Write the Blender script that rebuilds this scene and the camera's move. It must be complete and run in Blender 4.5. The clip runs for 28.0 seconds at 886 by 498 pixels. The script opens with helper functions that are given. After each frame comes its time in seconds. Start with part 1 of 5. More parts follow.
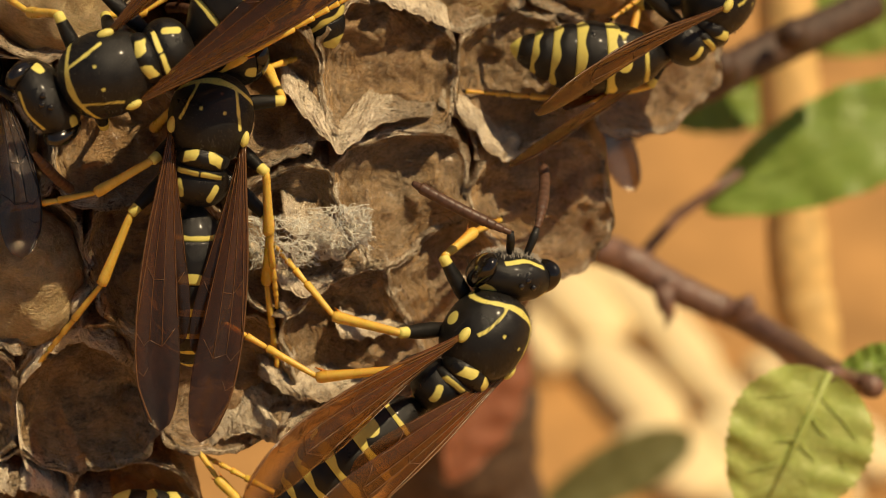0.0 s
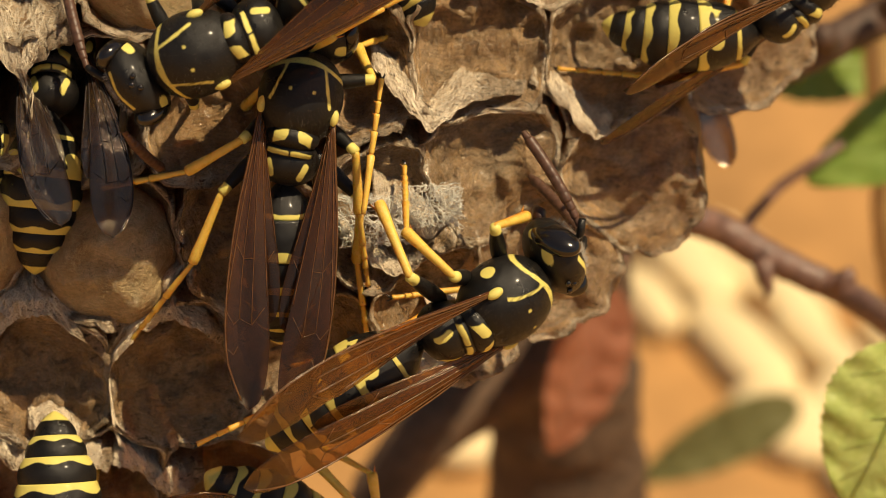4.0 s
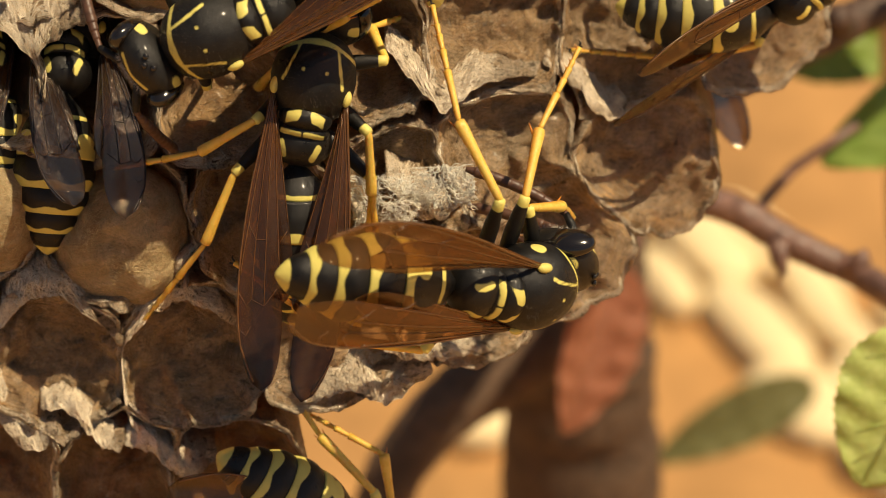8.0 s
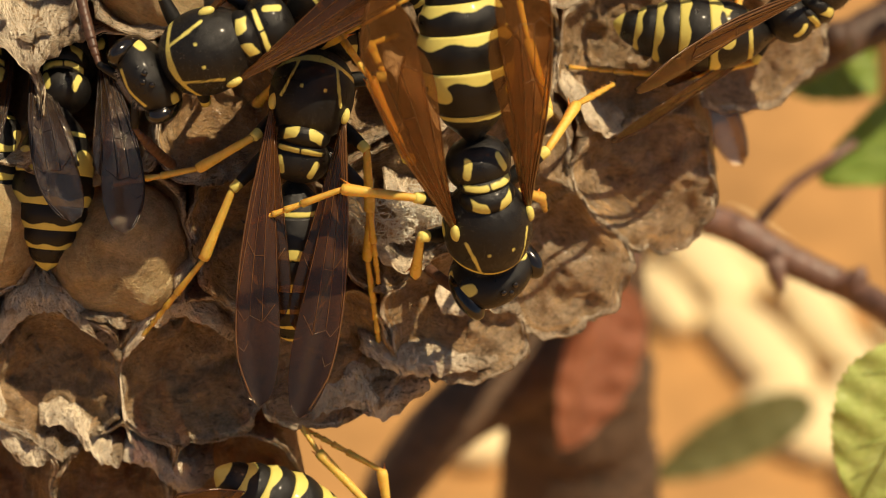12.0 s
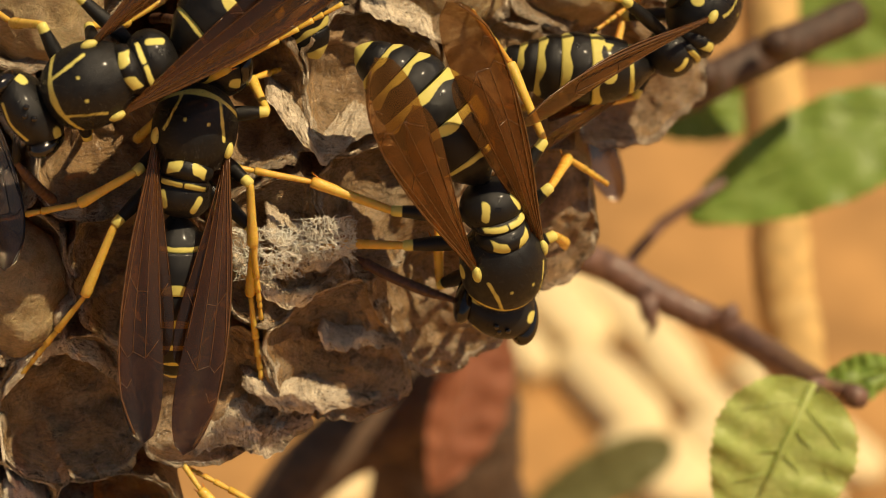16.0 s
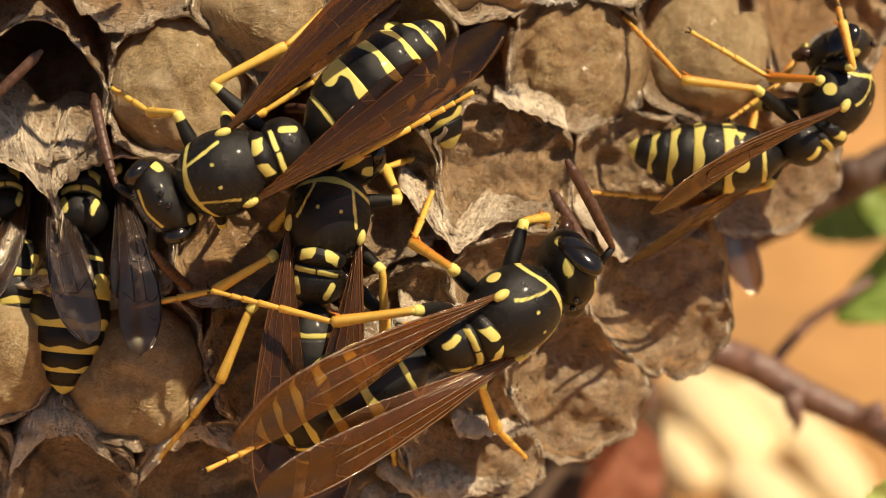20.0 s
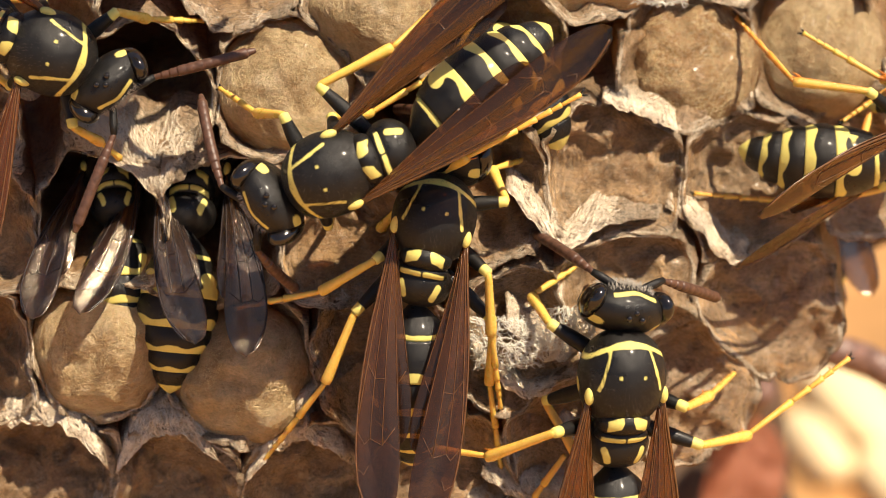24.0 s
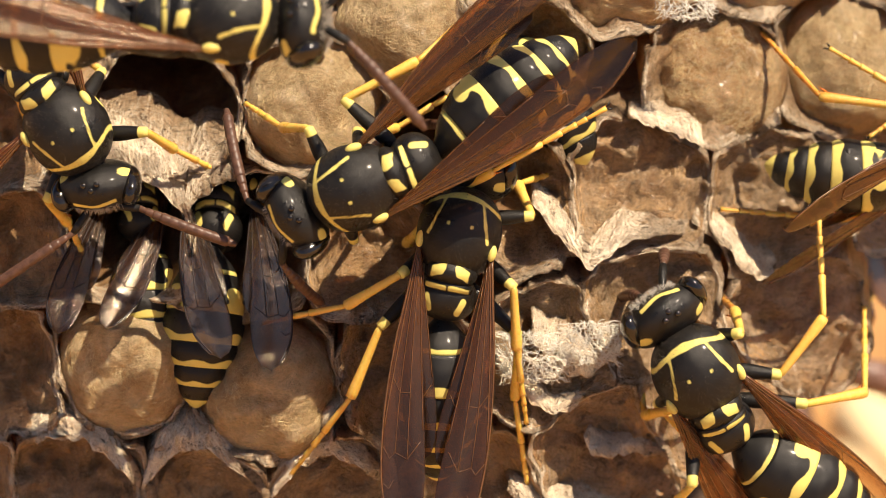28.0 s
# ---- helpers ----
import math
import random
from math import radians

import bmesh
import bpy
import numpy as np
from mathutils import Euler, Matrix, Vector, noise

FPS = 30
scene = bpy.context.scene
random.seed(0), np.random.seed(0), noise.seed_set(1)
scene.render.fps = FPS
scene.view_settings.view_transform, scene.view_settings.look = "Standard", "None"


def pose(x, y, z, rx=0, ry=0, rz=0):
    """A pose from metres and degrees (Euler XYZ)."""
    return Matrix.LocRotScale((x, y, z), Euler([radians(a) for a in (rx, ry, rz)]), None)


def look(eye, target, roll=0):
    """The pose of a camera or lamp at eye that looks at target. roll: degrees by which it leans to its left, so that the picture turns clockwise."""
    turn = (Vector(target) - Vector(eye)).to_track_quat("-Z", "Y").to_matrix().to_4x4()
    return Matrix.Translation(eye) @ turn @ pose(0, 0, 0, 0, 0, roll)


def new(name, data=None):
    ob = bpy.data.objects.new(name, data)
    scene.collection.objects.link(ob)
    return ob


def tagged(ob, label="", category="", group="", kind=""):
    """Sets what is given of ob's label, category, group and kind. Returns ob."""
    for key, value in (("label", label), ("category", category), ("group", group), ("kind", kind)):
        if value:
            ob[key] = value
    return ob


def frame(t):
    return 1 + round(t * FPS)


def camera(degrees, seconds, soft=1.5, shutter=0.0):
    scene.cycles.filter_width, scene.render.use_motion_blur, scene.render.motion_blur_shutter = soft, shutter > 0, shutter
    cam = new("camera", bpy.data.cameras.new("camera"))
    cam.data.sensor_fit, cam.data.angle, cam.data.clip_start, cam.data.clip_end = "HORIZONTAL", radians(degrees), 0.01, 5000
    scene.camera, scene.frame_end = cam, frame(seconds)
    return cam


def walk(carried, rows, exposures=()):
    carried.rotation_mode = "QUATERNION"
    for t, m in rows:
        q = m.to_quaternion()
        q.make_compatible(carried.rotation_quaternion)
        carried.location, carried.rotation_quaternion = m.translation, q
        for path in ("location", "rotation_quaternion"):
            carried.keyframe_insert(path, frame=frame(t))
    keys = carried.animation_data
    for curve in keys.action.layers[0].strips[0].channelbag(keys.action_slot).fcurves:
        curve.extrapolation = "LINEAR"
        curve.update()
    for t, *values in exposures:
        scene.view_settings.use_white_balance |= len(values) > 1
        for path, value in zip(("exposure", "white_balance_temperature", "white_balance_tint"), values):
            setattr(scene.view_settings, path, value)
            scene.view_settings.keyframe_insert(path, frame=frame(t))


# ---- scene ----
# ---------------------------------------------------------------- camera
cam = camera(18.0, 28.0, soft=0.8)
cam.data.dof.use_dof = True
cam.data.dof.focus_distance = 0.1170
cam.data.dof.aperture_fstop = 72.0
walk(cam, [
    (0.0, pose(-0.00214, -0.09804, 0.05795, 57.327, -2.508, -5.173)),
    (0.5, pose(-0.00212, -0.09795, 0.05799, 57.244, -2.511, -5.043)),
    (1.0, pose(-0.00195, -0.09796, 0.05815, 57.152, -2.333, -4.675)),
    (1.5, pose(-0.00189, -0.09800, 0.05815, 57.091, -2.240, -4.530)),
    (2.0, pose(-0.00168, -0.09801, 0.05823, 57.032, -1.979, -4.232)),
    (2.5, pose(-0.00135, -0.09764, 0.05856, 56.528, -1.716, -3.797)),
    (3.0, pose(-0.00107, -0.09758, 0.05858, 56.386, -1.450, -3.510)),
    (3.5, pose(-0.00095, -0.09759, 0.05871, 56.414, -1.333, -3.253)),
    (5.5, pose(-0.00068, -0.09748, 0.05889, 55.891, -1.096, -2.831)),
    (6.0, pose(-0.00074, -0.09740, 0.05888, 55.840, -1.094, -2.801)),
    (6.5, pose(-0.00070, -0.09746, 0.05888, 55.859, -1.086, -2.766)),
    (7.0, pose(-0.00074, -0.09748, 0.05880, 55.889, -1.148, -2.740)),
    (7.5, pose(-0.00055, -0.09761, 0.05894, 55.880, -1.191, -2.595)),
    (8.0, pose(-0.00068, -0.09747, 0.05884, 55.916, -1.192, -2.689)),
    (8.5, pose(-0.00069, -0.09751, 0.05892, 55.873, -1.258, -2.625)),
    (9.0, pose(-0.00076, -0.09744, 0.05881, 55.924, -1.235, -2.702)),
    (9.5, pose(-0.00074, -0.09769, 0.05866, 56.012, -1.203, -2.679)),
    (10.0, pose(-0.00068, -0.09771, 0.05859, 56.232, -1.240, -2.685)),
    (10.5, pose(-0.00066, -0.09769, 0.05851, 56.348, -1.164, -2.739)),
    (11.0, pose(-0.00062, -0.09772, 0.05875, 56.335, -1.193, -2.735)),
    (11.5, pose(-0.00069, -0.09777, 0.05871, 56.398, -1.193, -2.788)),
    (12.0, pose(-0.00060, -0.09774, 0.05897, 56.271, -1.250, -2.649)),
    (12.5, pose(-0.00033, -0.09785, 0.05897, 56.278, -1.197, -2.503)),
    (14.5, pose(-0.00040, -0.09777, 0.05910, 56.294, -1.329, -2.443)),
    (15.0, pose(-0.00086, -0.09785, 0.05886, 56.662, -1.603, -3.173)),
    (15.5, pose(-0.00202, -0.09754, 0.05857, 56.599, -2.730, -5.497)),
    (16.0, pose(-0.00219, -0.09761, 0.05813, 57.391, -2.752, -5.445)),
    (16.5, pose(-0.00176, -0.09833, 0.05832, 57.914, -2.575, -5.212)),
    (17.0, pose(-0.00152, -0.09951, 0.05789, 59.268, -2.242, -4.886)),
    (17.5, pose(-0.00133, -0.09936, 0.05786, 59.172, -2.091, -4.714)),
    (18.0, pose(-0.00137, -0.09923, 0.05771, 59.356, -2.017, -4.381)),
    (18.5, pose(-0.00120, -0.09923, 0.05774, 59.344, -1.827, -4.058)),
    (19.0, pose(-0.00091, -0.09907, 0.05759, 59.382, -1.380, -3.398)),
    (19.5, pose(-0.00056, -0.09910, 0.05756, 59.689, -1.089, -2.678)),
    (20.0, pose(-0.00050, -0.09918, 0.05737, 59.780, -0.916, -2.406)),
    (20.5, pose(-0.00036, -0.09912, 0.05750, 59.732, -0.945, -2.147)),
    (21.0, pose(-0.00009, -0.09900, 0.05737, 59.540, -0.577, -1.618)),
    (21.5, pose(0.00019, -0.09875, 0.05752, 59.413, -0.532, -1.217)),
    (22.0, pose(0.00059, -0.09823, 0.05828, 59.137, 0.028, -0.218)),
    (22.5, pose(0.00050, -0.09794, 0.05844, 58.984, 0.048, -0.010)),
    (24.5, pose(0.00129, -0.09846, 0.05766, 59.513, 0.296, 0.472)),
    (25.0, pose(0.00160, -0.09879, 0.05724, 59.764, 0.399, 0.691)),
    (25.5, pose(0.00191, -0.09913, 0.05682, 60.096, 0.585, 0.910)),
    (26.0, pose(0.00178, -0.09899, 0.05698, 60.122, 0.626, 0.907)),
    (26.5, pose(0.00184, -0.09897, 0.05692, 60.195, 0.635, 0.988)),
    (27.0, pose(0.00150, -0.09887, 0.05694, 60.147, 0.600, 0.825)),
    (27.5, pose(0.00156, -0.09886, 0.05687, 60.186, 0.579, 0.912)),
    (28.0, pose(0.00154, -0.09882, 0.05697, 60.185, 0.611, 0.969)),
], exposures=[(0.0, -0.28, 8300, 13), (3.0, -0.12, 8100, 13), (7.0, 0.0, 7700, 13), (12.0, 0.0, 7700, 13), (14.5, 0.08, 7700, 13), (15.0, 0.1, 7700, 13), (16.0, -0.2, 8100, 13), (19.0, 0.05, 7600, 15), (22.0, 0.45, 6900, 16), (25.0, 0.7, 6650, 17), (28.0, 0.62, 6900, 19)])

# ---------------------------------------------------------------- light
TILT = Matrix.Rotation(radians(-30), 4, "X")      # the camera looks down by thirty degrees
SUN_FROM = TILT @ Vector((0.42, -0.58, 0.745))      # towards the sun
world = bpy.data.worlds.new("sky")
scene.world = world
world.use_nodes = True
sky = world.node_tree.nodes.new("ShaderNodeTexSky")
sky.sky_type = "NISHITA"
sky.sun_disc = False
sky.sun_elevation = math.asin(SUN_FROM.normalized().z)
sky.sun_rotation = math.atan2(SUN_FROM.x, SUN_FROM.y)
back = world.node_tree.nodes["Background"]
back.inputs["Strength"].default_value = 0.060
world.node_tree.links.new(sky.outputs["Color"], back.inputs["Color"])
sun = new("sun", bpy.data.lights.new("sun", "SUN"))
sun.data.energy, sun.data.angle, sun.data.color = 4.7, radians(0.6), (1.0, 0.88, 0.66)
sun.matrix_world = look(SUN_FROM, (0, 0, 0))

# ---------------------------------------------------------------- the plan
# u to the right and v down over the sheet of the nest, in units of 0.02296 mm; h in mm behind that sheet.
UNIT, FAR = 18.0 / 784, 113.65
RIGHT, UP, AWAY = Vector((1, 0, 0)), (TILT @ Vector((0, 0, 1))).to_3d(), (TILT @ Vector((0, 1, 0))).to_3d()
MM = 0.001


def at(u, v, h=0.0):
    k = (1 + h / FAR) * UNIT * MM
    return RIGHT * ((u - 784) * k) + UP * ((441 - v) * k) + AWAY * (h * MM)


def axes(x, z, origin):
    """A pose whose x axis points along x and whose z axis leans to z."""
    x = x.normalized()
    y = z.cross(x).normalized()
    zz = x.cross(y)
    return Matrix(((x.x, y.x, zz.x, origin.x), (x.y, y.y, zz.y, origin.y), (x.z, y.z, zz.z, origin.z), (0, 0, 0, 1)))


def stand(u, v, h, heading, roll=0.0, pitch=0.0):
    """A wasp's pose: heading in degrees from the right, anticlockwise; back to the viewer; roll shows its left flank; pitch lifts its head."""
    a = radians(heading)
    m = axes(RIGHT * math.cos(a) + UP * math.sin(a), -AWAY, at(u, v, h))
    return m @ Matrix.Rotation(radians(roll), 4, "X") @ Matrix.Rotation(radians(-pitch), 4, "Y")


# ---------------------------------------------------------------- mesh helpers
def part(name, mesh, material, parent=None, label=""):
    """One mesh object under a thing or part. mesh: a bmesh, which is used up, or mesh data that is shared."""
    if isinstance(mesh, bmesh.types.BMesh):
        data = bpy.data.meshes.new(name)
        for f in mesh.faces:
            f.smooth = True
        mesh.to_mesh(data)
        mesh.free()
        data.materials.append(material)
        mesh = data
    ob = new(name, mesh)
    ob.parent = parent
    return tagged(ob, label)


def mesh_data(name, verts, faces, material, marks=None, smooth=True):
    data = bpy.data.meshes.new(name)
    data.from_pydata([tuple(v) for v in verts], [], faces)
    data.validate()
    if smooth:
        data.polygons.foreach_set("use_smooth", [True] * len(data.polygons))
    if marks is not None:
        data.attributes.new("mark", "FLOAT", "POINT").data.foreach_set("value", [float(x) for x in marks])
    data.materials.append(material)
    data.update()
    return data


def loft(rings, cap=True):
    """Verts and faces of a skin over equal closed rings."""
    n = len(rings[0])
    verts = [p for r in rings for p in r]
    faces = []
    for i in range(len(rings) - 1):
        for j in range(n):
            k = (j + 1) % n
            faces.append((i * n + j, i * n + k, (i + 1) * n + k, (i + 1) * n + j))
    if cap:
        faces.append(tuple(range(n - 1, -1, -1)))
        faces.append(tuple((len(rings) - 1) * n + j for j in range(n)))
    return verts, faces


def tube(points, radii, n=8, flat=1.0):
    """A tapered tube along points."""
    pts = [Vector(p) for p in points]
    rings = []
    side = None
    for i, p in enumerate(pts):
        d = (pts[min(i + 1, len(pts) - 1)] - pts[max(i - 1, 0)]).normalized()
        if side is None:
            side = d.orthogonal().normalized()
        side = (side - d * side.dot(d)).normalized()
        up = d.cross(side)
        r = radii[i] if hasattr(radii, "__len__") else radii
        rings.append([p + side * (r * math.cos(2 * math.pi * j / n)) + up * (r * flat * math.sin(2 * math.pi * j / n)) for j in range(n)])
    return loft(rings)


def merge(pieces):
    verts, faces = [], []
    for v, f in pieces:
        o = len(verts)
        verts += list(v)
        faces += [tuple(i + o for i in q) for q in f]
    return verts, faces


def blob(c, r, nu=28, nv=18, power=1.0):
    """An ellipsoid with its poles on the x axis."""
    rings = []
    for i in range(nv + 1):
        a = math.pi * (0.02 + 0.96 * i / nv)
        s = math.sin(a) ** power
        rings.append([(c[0] + r[0] * math.cos(a), c[1] + r[1] * s * math.cos(2 * math.pi * j / nu), c[2] + r[2] * s * math.sin(2 * math.pi * j / nu)) for j in range(nu)])
    return loft(rings)


# ---------------------------------------------------------------- materials
def nodes_of(name):
    m = bpy.data.materials.new(name)
    m.use_nodes = True
    t = m.node_tree
    return m, t, t.nodes["Principled BSDF"], t.links.new


def noise_node(t, scale, detail=5.0, rough=0.6, stretch=(1, 1, 1), dist=0.0, coords="Object"):
    co = t.nodes.new("ShaderNodeTexCoord")
    mp = t.nodes.new("ShaderNodeMapping")
    mp.inputs["Scale"].default_value = stretch
    nz = t.nodes.new("ShaderNodeTexNoise")
    nz.inputs["Scale"].default_value, nz.inputs["Detail"].default_value = scale, detail
    nz.inputs["Roughness"].default_value, nz.inputs["Distortion"].default_value = rough, dist
    t.links.new(co.outputs[coords], mp.inputs["Vector"])
    t.links.new(mp.outputs["Vector"], nz.inputs["Vector"])
    return nz


def ramp_node(t, source, stops):
    r = t.nodes.new("ShaderNodeValToRGB")
    e = r.color_ramp.elements
    while len(e) < len(stops):
        e.new(0.5)
    for el, (p, c) in zip(e, stops):
        el.position, el.color = p, (*c, 1)
    t.links.new(source, r.inputs["Fac"])
    return r


def mix_node(t, kind, fac, a, b):
    m = t.nodes.new("ShaderNodeMix")
    m.data_type, m.blend_type = "RGBA", kind
    for sock, val in ((m.inputs[0], fac), (m.inputs[6], a), (m.inputs[7], b)):
        if isinstance(val, bpy.types.NodeSocket):
            t.links.new(val, sock)
        else:
            sock.default_value = (*val, 1) if hasattr(val, "__len__") else val
    return m.outputs[2]


def bump_node(t, bsdf, sources, distance):
    last = None
    for src, strength in sources:
        b = t.nodes.new("ShaderNodeBump")
        b.inputs["Strength"].default_value, b.inputs["Distance"].default_value = strength, distance
        t.links.new(src, b.inputs["Height"])
        if last:
            t.links.new(last, b.inputs["Normal"])
        last = b.outputs["Normal"]
    t.links.new(last, bsdf.inputs["Normal"])


def cuticle(name, dark, bright, rough=0.32, under=None):
    """Wasp armour: dark ground with bright marks where the mark field is above zero."""
    m, t, b, link = nodes_of(name)
    a = t.nodes.new("ShaderNodeAttribute")
    a.attribute_name = "mark"
    edge = noise_node(t, 1800, 3, 0.6)
    add = t.nodes.new("ShaderNodeMath")
    add.operation = "MULTIPLY_ADD"
    add.inputs[1].default_value, add.inputs[2].default_value = 0.12, -0.06
    link(edge.outputs["Fac"], add.inputs[0])
    both = t.nodes.new("ShaderNodeMath")
    link(a.outputs["Fac"], both.inputs[0])
    link(add.outputs[0], both.inputs[1])
    mr = t.nodes.new("ShaderNodeMapRange")
    mr.interpolation_type = "SMOOTHSTEP"
    mr.inputs["From Min"].default_value, mr.inputs["From Max"].default_value = -0.03, 0.03
    link(both.outputs[0], mr.inputs["Value"])
    tone = noise_node(t, 700, 4)
    yel = ramp_node(t, tone.outputs["Fac"], [(0.32, (bright[0] * 0.86, bright[1] * 0.62, bright[2] * 0.4)) if bright[1] < 0.6 else (0.3, tuple(c * 0.85 for c in bright)), (0.62, bright)])
    blk = ramp_node(t, tone.outputs["Fac"], [(0.3, dark), (0.75, tuple(c * 1.9 + 0.002 for c in dark))])
    link(mix_node(t, "MIX", mr.outputs["Result"], blk.outputs["Color"], yel.outputs["Color"]), b.inputs["Base Color"])
    pit = t.nodes.new("ShaderNodeTexVoronoi")
    pit.inputs["Scale"].default_value = 42000
    link(t.nodes.new("ShaderNodeTexCoord").outputs["Object"], pit.inputs["Vector"])
    bump_node(t, b, [(pit.outputs["Distance"], 0.5)], 0.00002)
    b.inputs["Specular IOR Level"].default_value = 0.34
    wet = noise_node(t, 1500, 4, 0.65)
    link(ramp_node(t, wet.outputs["Fac"], [(0.35, (rough * 0.62,) * 3), (0.65, (rough * 1.3,) * 3)]).outputs["Color"], b.inputs["Roughness"])
    b.inputs["Coat Weight"].default_value = 0.10
    b.inputs["Coat Roughness"].default_value = 0.16
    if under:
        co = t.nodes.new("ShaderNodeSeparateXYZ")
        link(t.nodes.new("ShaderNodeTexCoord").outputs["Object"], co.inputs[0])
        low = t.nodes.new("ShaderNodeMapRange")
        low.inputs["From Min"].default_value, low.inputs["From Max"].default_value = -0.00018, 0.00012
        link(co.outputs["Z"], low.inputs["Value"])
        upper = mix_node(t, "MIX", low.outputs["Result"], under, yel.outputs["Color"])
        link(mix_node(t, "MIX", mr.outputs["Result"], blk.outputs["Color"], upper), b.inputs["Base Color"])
    return m


BLACK = (0.006, 0.0055, 0.005)
YELLOW = (0.84, 0.73, 0.20)
ARMOUR = cuticle("wasp_armour", BLACK, YELLOW, 0.42)
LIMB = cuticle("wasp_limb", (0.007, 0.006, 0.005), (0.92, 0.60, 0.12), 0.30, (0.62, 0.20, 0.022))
LIMB.node_tree.nodes["Principled BSDF"].inputs["Specular IOR Level"].default_value = 0.5
LIMB.node_tree.nodes["Principled BSDF"].inputs["Subsurface Weight"].default_value = 0.2
LIMB.node_tree.nodes["Principled BSDF"].inputs["Subsurface Scale"].default_value = 0.0003


def plain(name, colour, rough, grain=900, spread=0.35, bump=0.3, coat=0.0, dist=0.00005):
    m, t, b, link = nodes_of(name)
    n = noise_node(t, grain, 5)
    link(ramp_node(t, n.outputs["Fac"], [(0.3, tuple(c * (1 - spread) for c in colour)), (0.7, tuple(min(1, c * (1 + spread)) for c in colour))]).outputs["Color"], b.inputs["Base Color"])
    b.inputs["Roughness"].default_value = rough
    b.inputs["Coat Weight"].default_value = coat
    bump_node(t, b, [(n.outputs["Fac"], bump)], dist)
    return m


EYE = plain("compound_eye", (0.010, 0.008, 0.007), 0.16, 20000, 0.3, 0.25, 0.4, 0.00001)
ANTENNA = plain("antenna_shell", (0.10, 0.048, 0.030), 0.45, 5000, 0.4, 0.3)
DOWN = plain("brown_down", (0.10, 0.08, 0.06), 0.5, 2000, 0.2, 0.0)
FUZZ = plain("silver_hair", (0.42, 0.38, 0.32), 0.5, 2000, 0.2, 0.0)
MANDIBLE = plain("mandible_shell", (0.05, 0.02, 0.01), 0.3)


def wing_material(name, tint, tint_tip, sheen, sheen_tip, density, gloss=0.03, shine=0.2):
    """A thin tinted film: rust-brown at the root, smokier towards the tip (the mark field falls from root to tip)."""
    m, t, b, link = nodes_of(name)
    n = noise_node(t, 420, 4, 0.6, (0.3, 1, 1))
    b.inputs["Roughness"].default_value = 0.3
    b.inputs["IOR"].default_value = 1.4
    fine = noise_node(t, 9000, 3, 0.6, (0.4, 1, 1))
    a = t.nodes.new("ShaderNodeAttribute")
    a.attribute_name = "mark"
    root = t.nodes.new("ShaderNodeMapRange")
    root.inputs["From Min"].default_value, root.inputs["From Max"].default_value = 0.6, 1.15
    link(a.outputs["Fac"], root.inputs["Value"])
    glow = mix_node(t, "MIX", root.outputs["Result"], sheen_tip, sheen)
    dull = ramp_node(t, n.outputs["Fac"], [(0.3, (0.55, 0.55, 0.55)), (0.7, (1, 1, 1))])
    link(mix_node(t, "MULTIPLY", 1.0, glow, dull.outputs["Color"]), b.inputs["Base Color"])
    ridge = noise_node(t, 1500, 3, 0.55, (0.12, 1, 1))
    bump_node(t, b, [(n.outputs["Fac"], 0.35), (ridge.outputs["Fac"], 0.2), (fine.outputs["Fac"], 0.45)], 0.00012)
    tr = t.nodes.new("ShaderNodeBsdfTransparent")
    see = mix_node(t, "MIX", root.outputs["Result"], tint_tip, tint)
    pale = ramp_node(t, n.outputs["Fac"], [(0.3, (0.9, 0.9, 0.9)), (0.7, (1, 1, 1))])
    link(mix_node(t, "MULTIPLY", 1.0, see, pale.outputs["Color"]), tr.inputs["Color"])
    mul = t.nodes.new("ShaderNodeMath")
    mul.operation = "MULTIPLY"
    mul.inputs[1].default_value = density
    link(a.outputs["Fac"], mul.inputs[0])
    mx = t.nodes.new("ShaderNodeMixShader")
    link(mul.outputs[0], mx.inputs[0])
    link(tr.outputs[0], mx.inputs[1])
    link(b.outputs[0], mx.inputs[2])
    gl = t.nodes.new("ShaderNodeBsdfGlossy")
    gl.inputs["Roughness"].default_value = shine
    gl.inputs["Color"].default_value = (1.0, 0.86, 0.66, 1)
    link(b.inputs["Normal"].links[0].from_socket, gl.inputs["Normal"])
    lw = t.nodes.new("ShaderNodeLayerWeight")
    pw = t.nodes.new("ShaderNodeMath")
    pw.operation, pw.inputs[1].default_value = "POWER", 3.0
    link(lw.outputs["Facing"], pw.inputs[0])
    fr = t.nodes.new("ShaderNodeMath")
    fr.operation = "MULTIPLY_ADD"
    fr.inputs[1].default_value, fr.inputs[2].default_value = 0.35, gloss
    link(pw.outputs[0], fr.inputs[0])
    top = t.nodes.new("ShaderNodeMixShader")
    link(fr.outputs[0], top.inputs[0])
    link(mx.outputs[0], top.inputs[1])
    link(gl.outputs[0], top.inputs[2])
    link(top.outputs[0], t.nodes["Material Output"].inputs["Surface"])
    return m


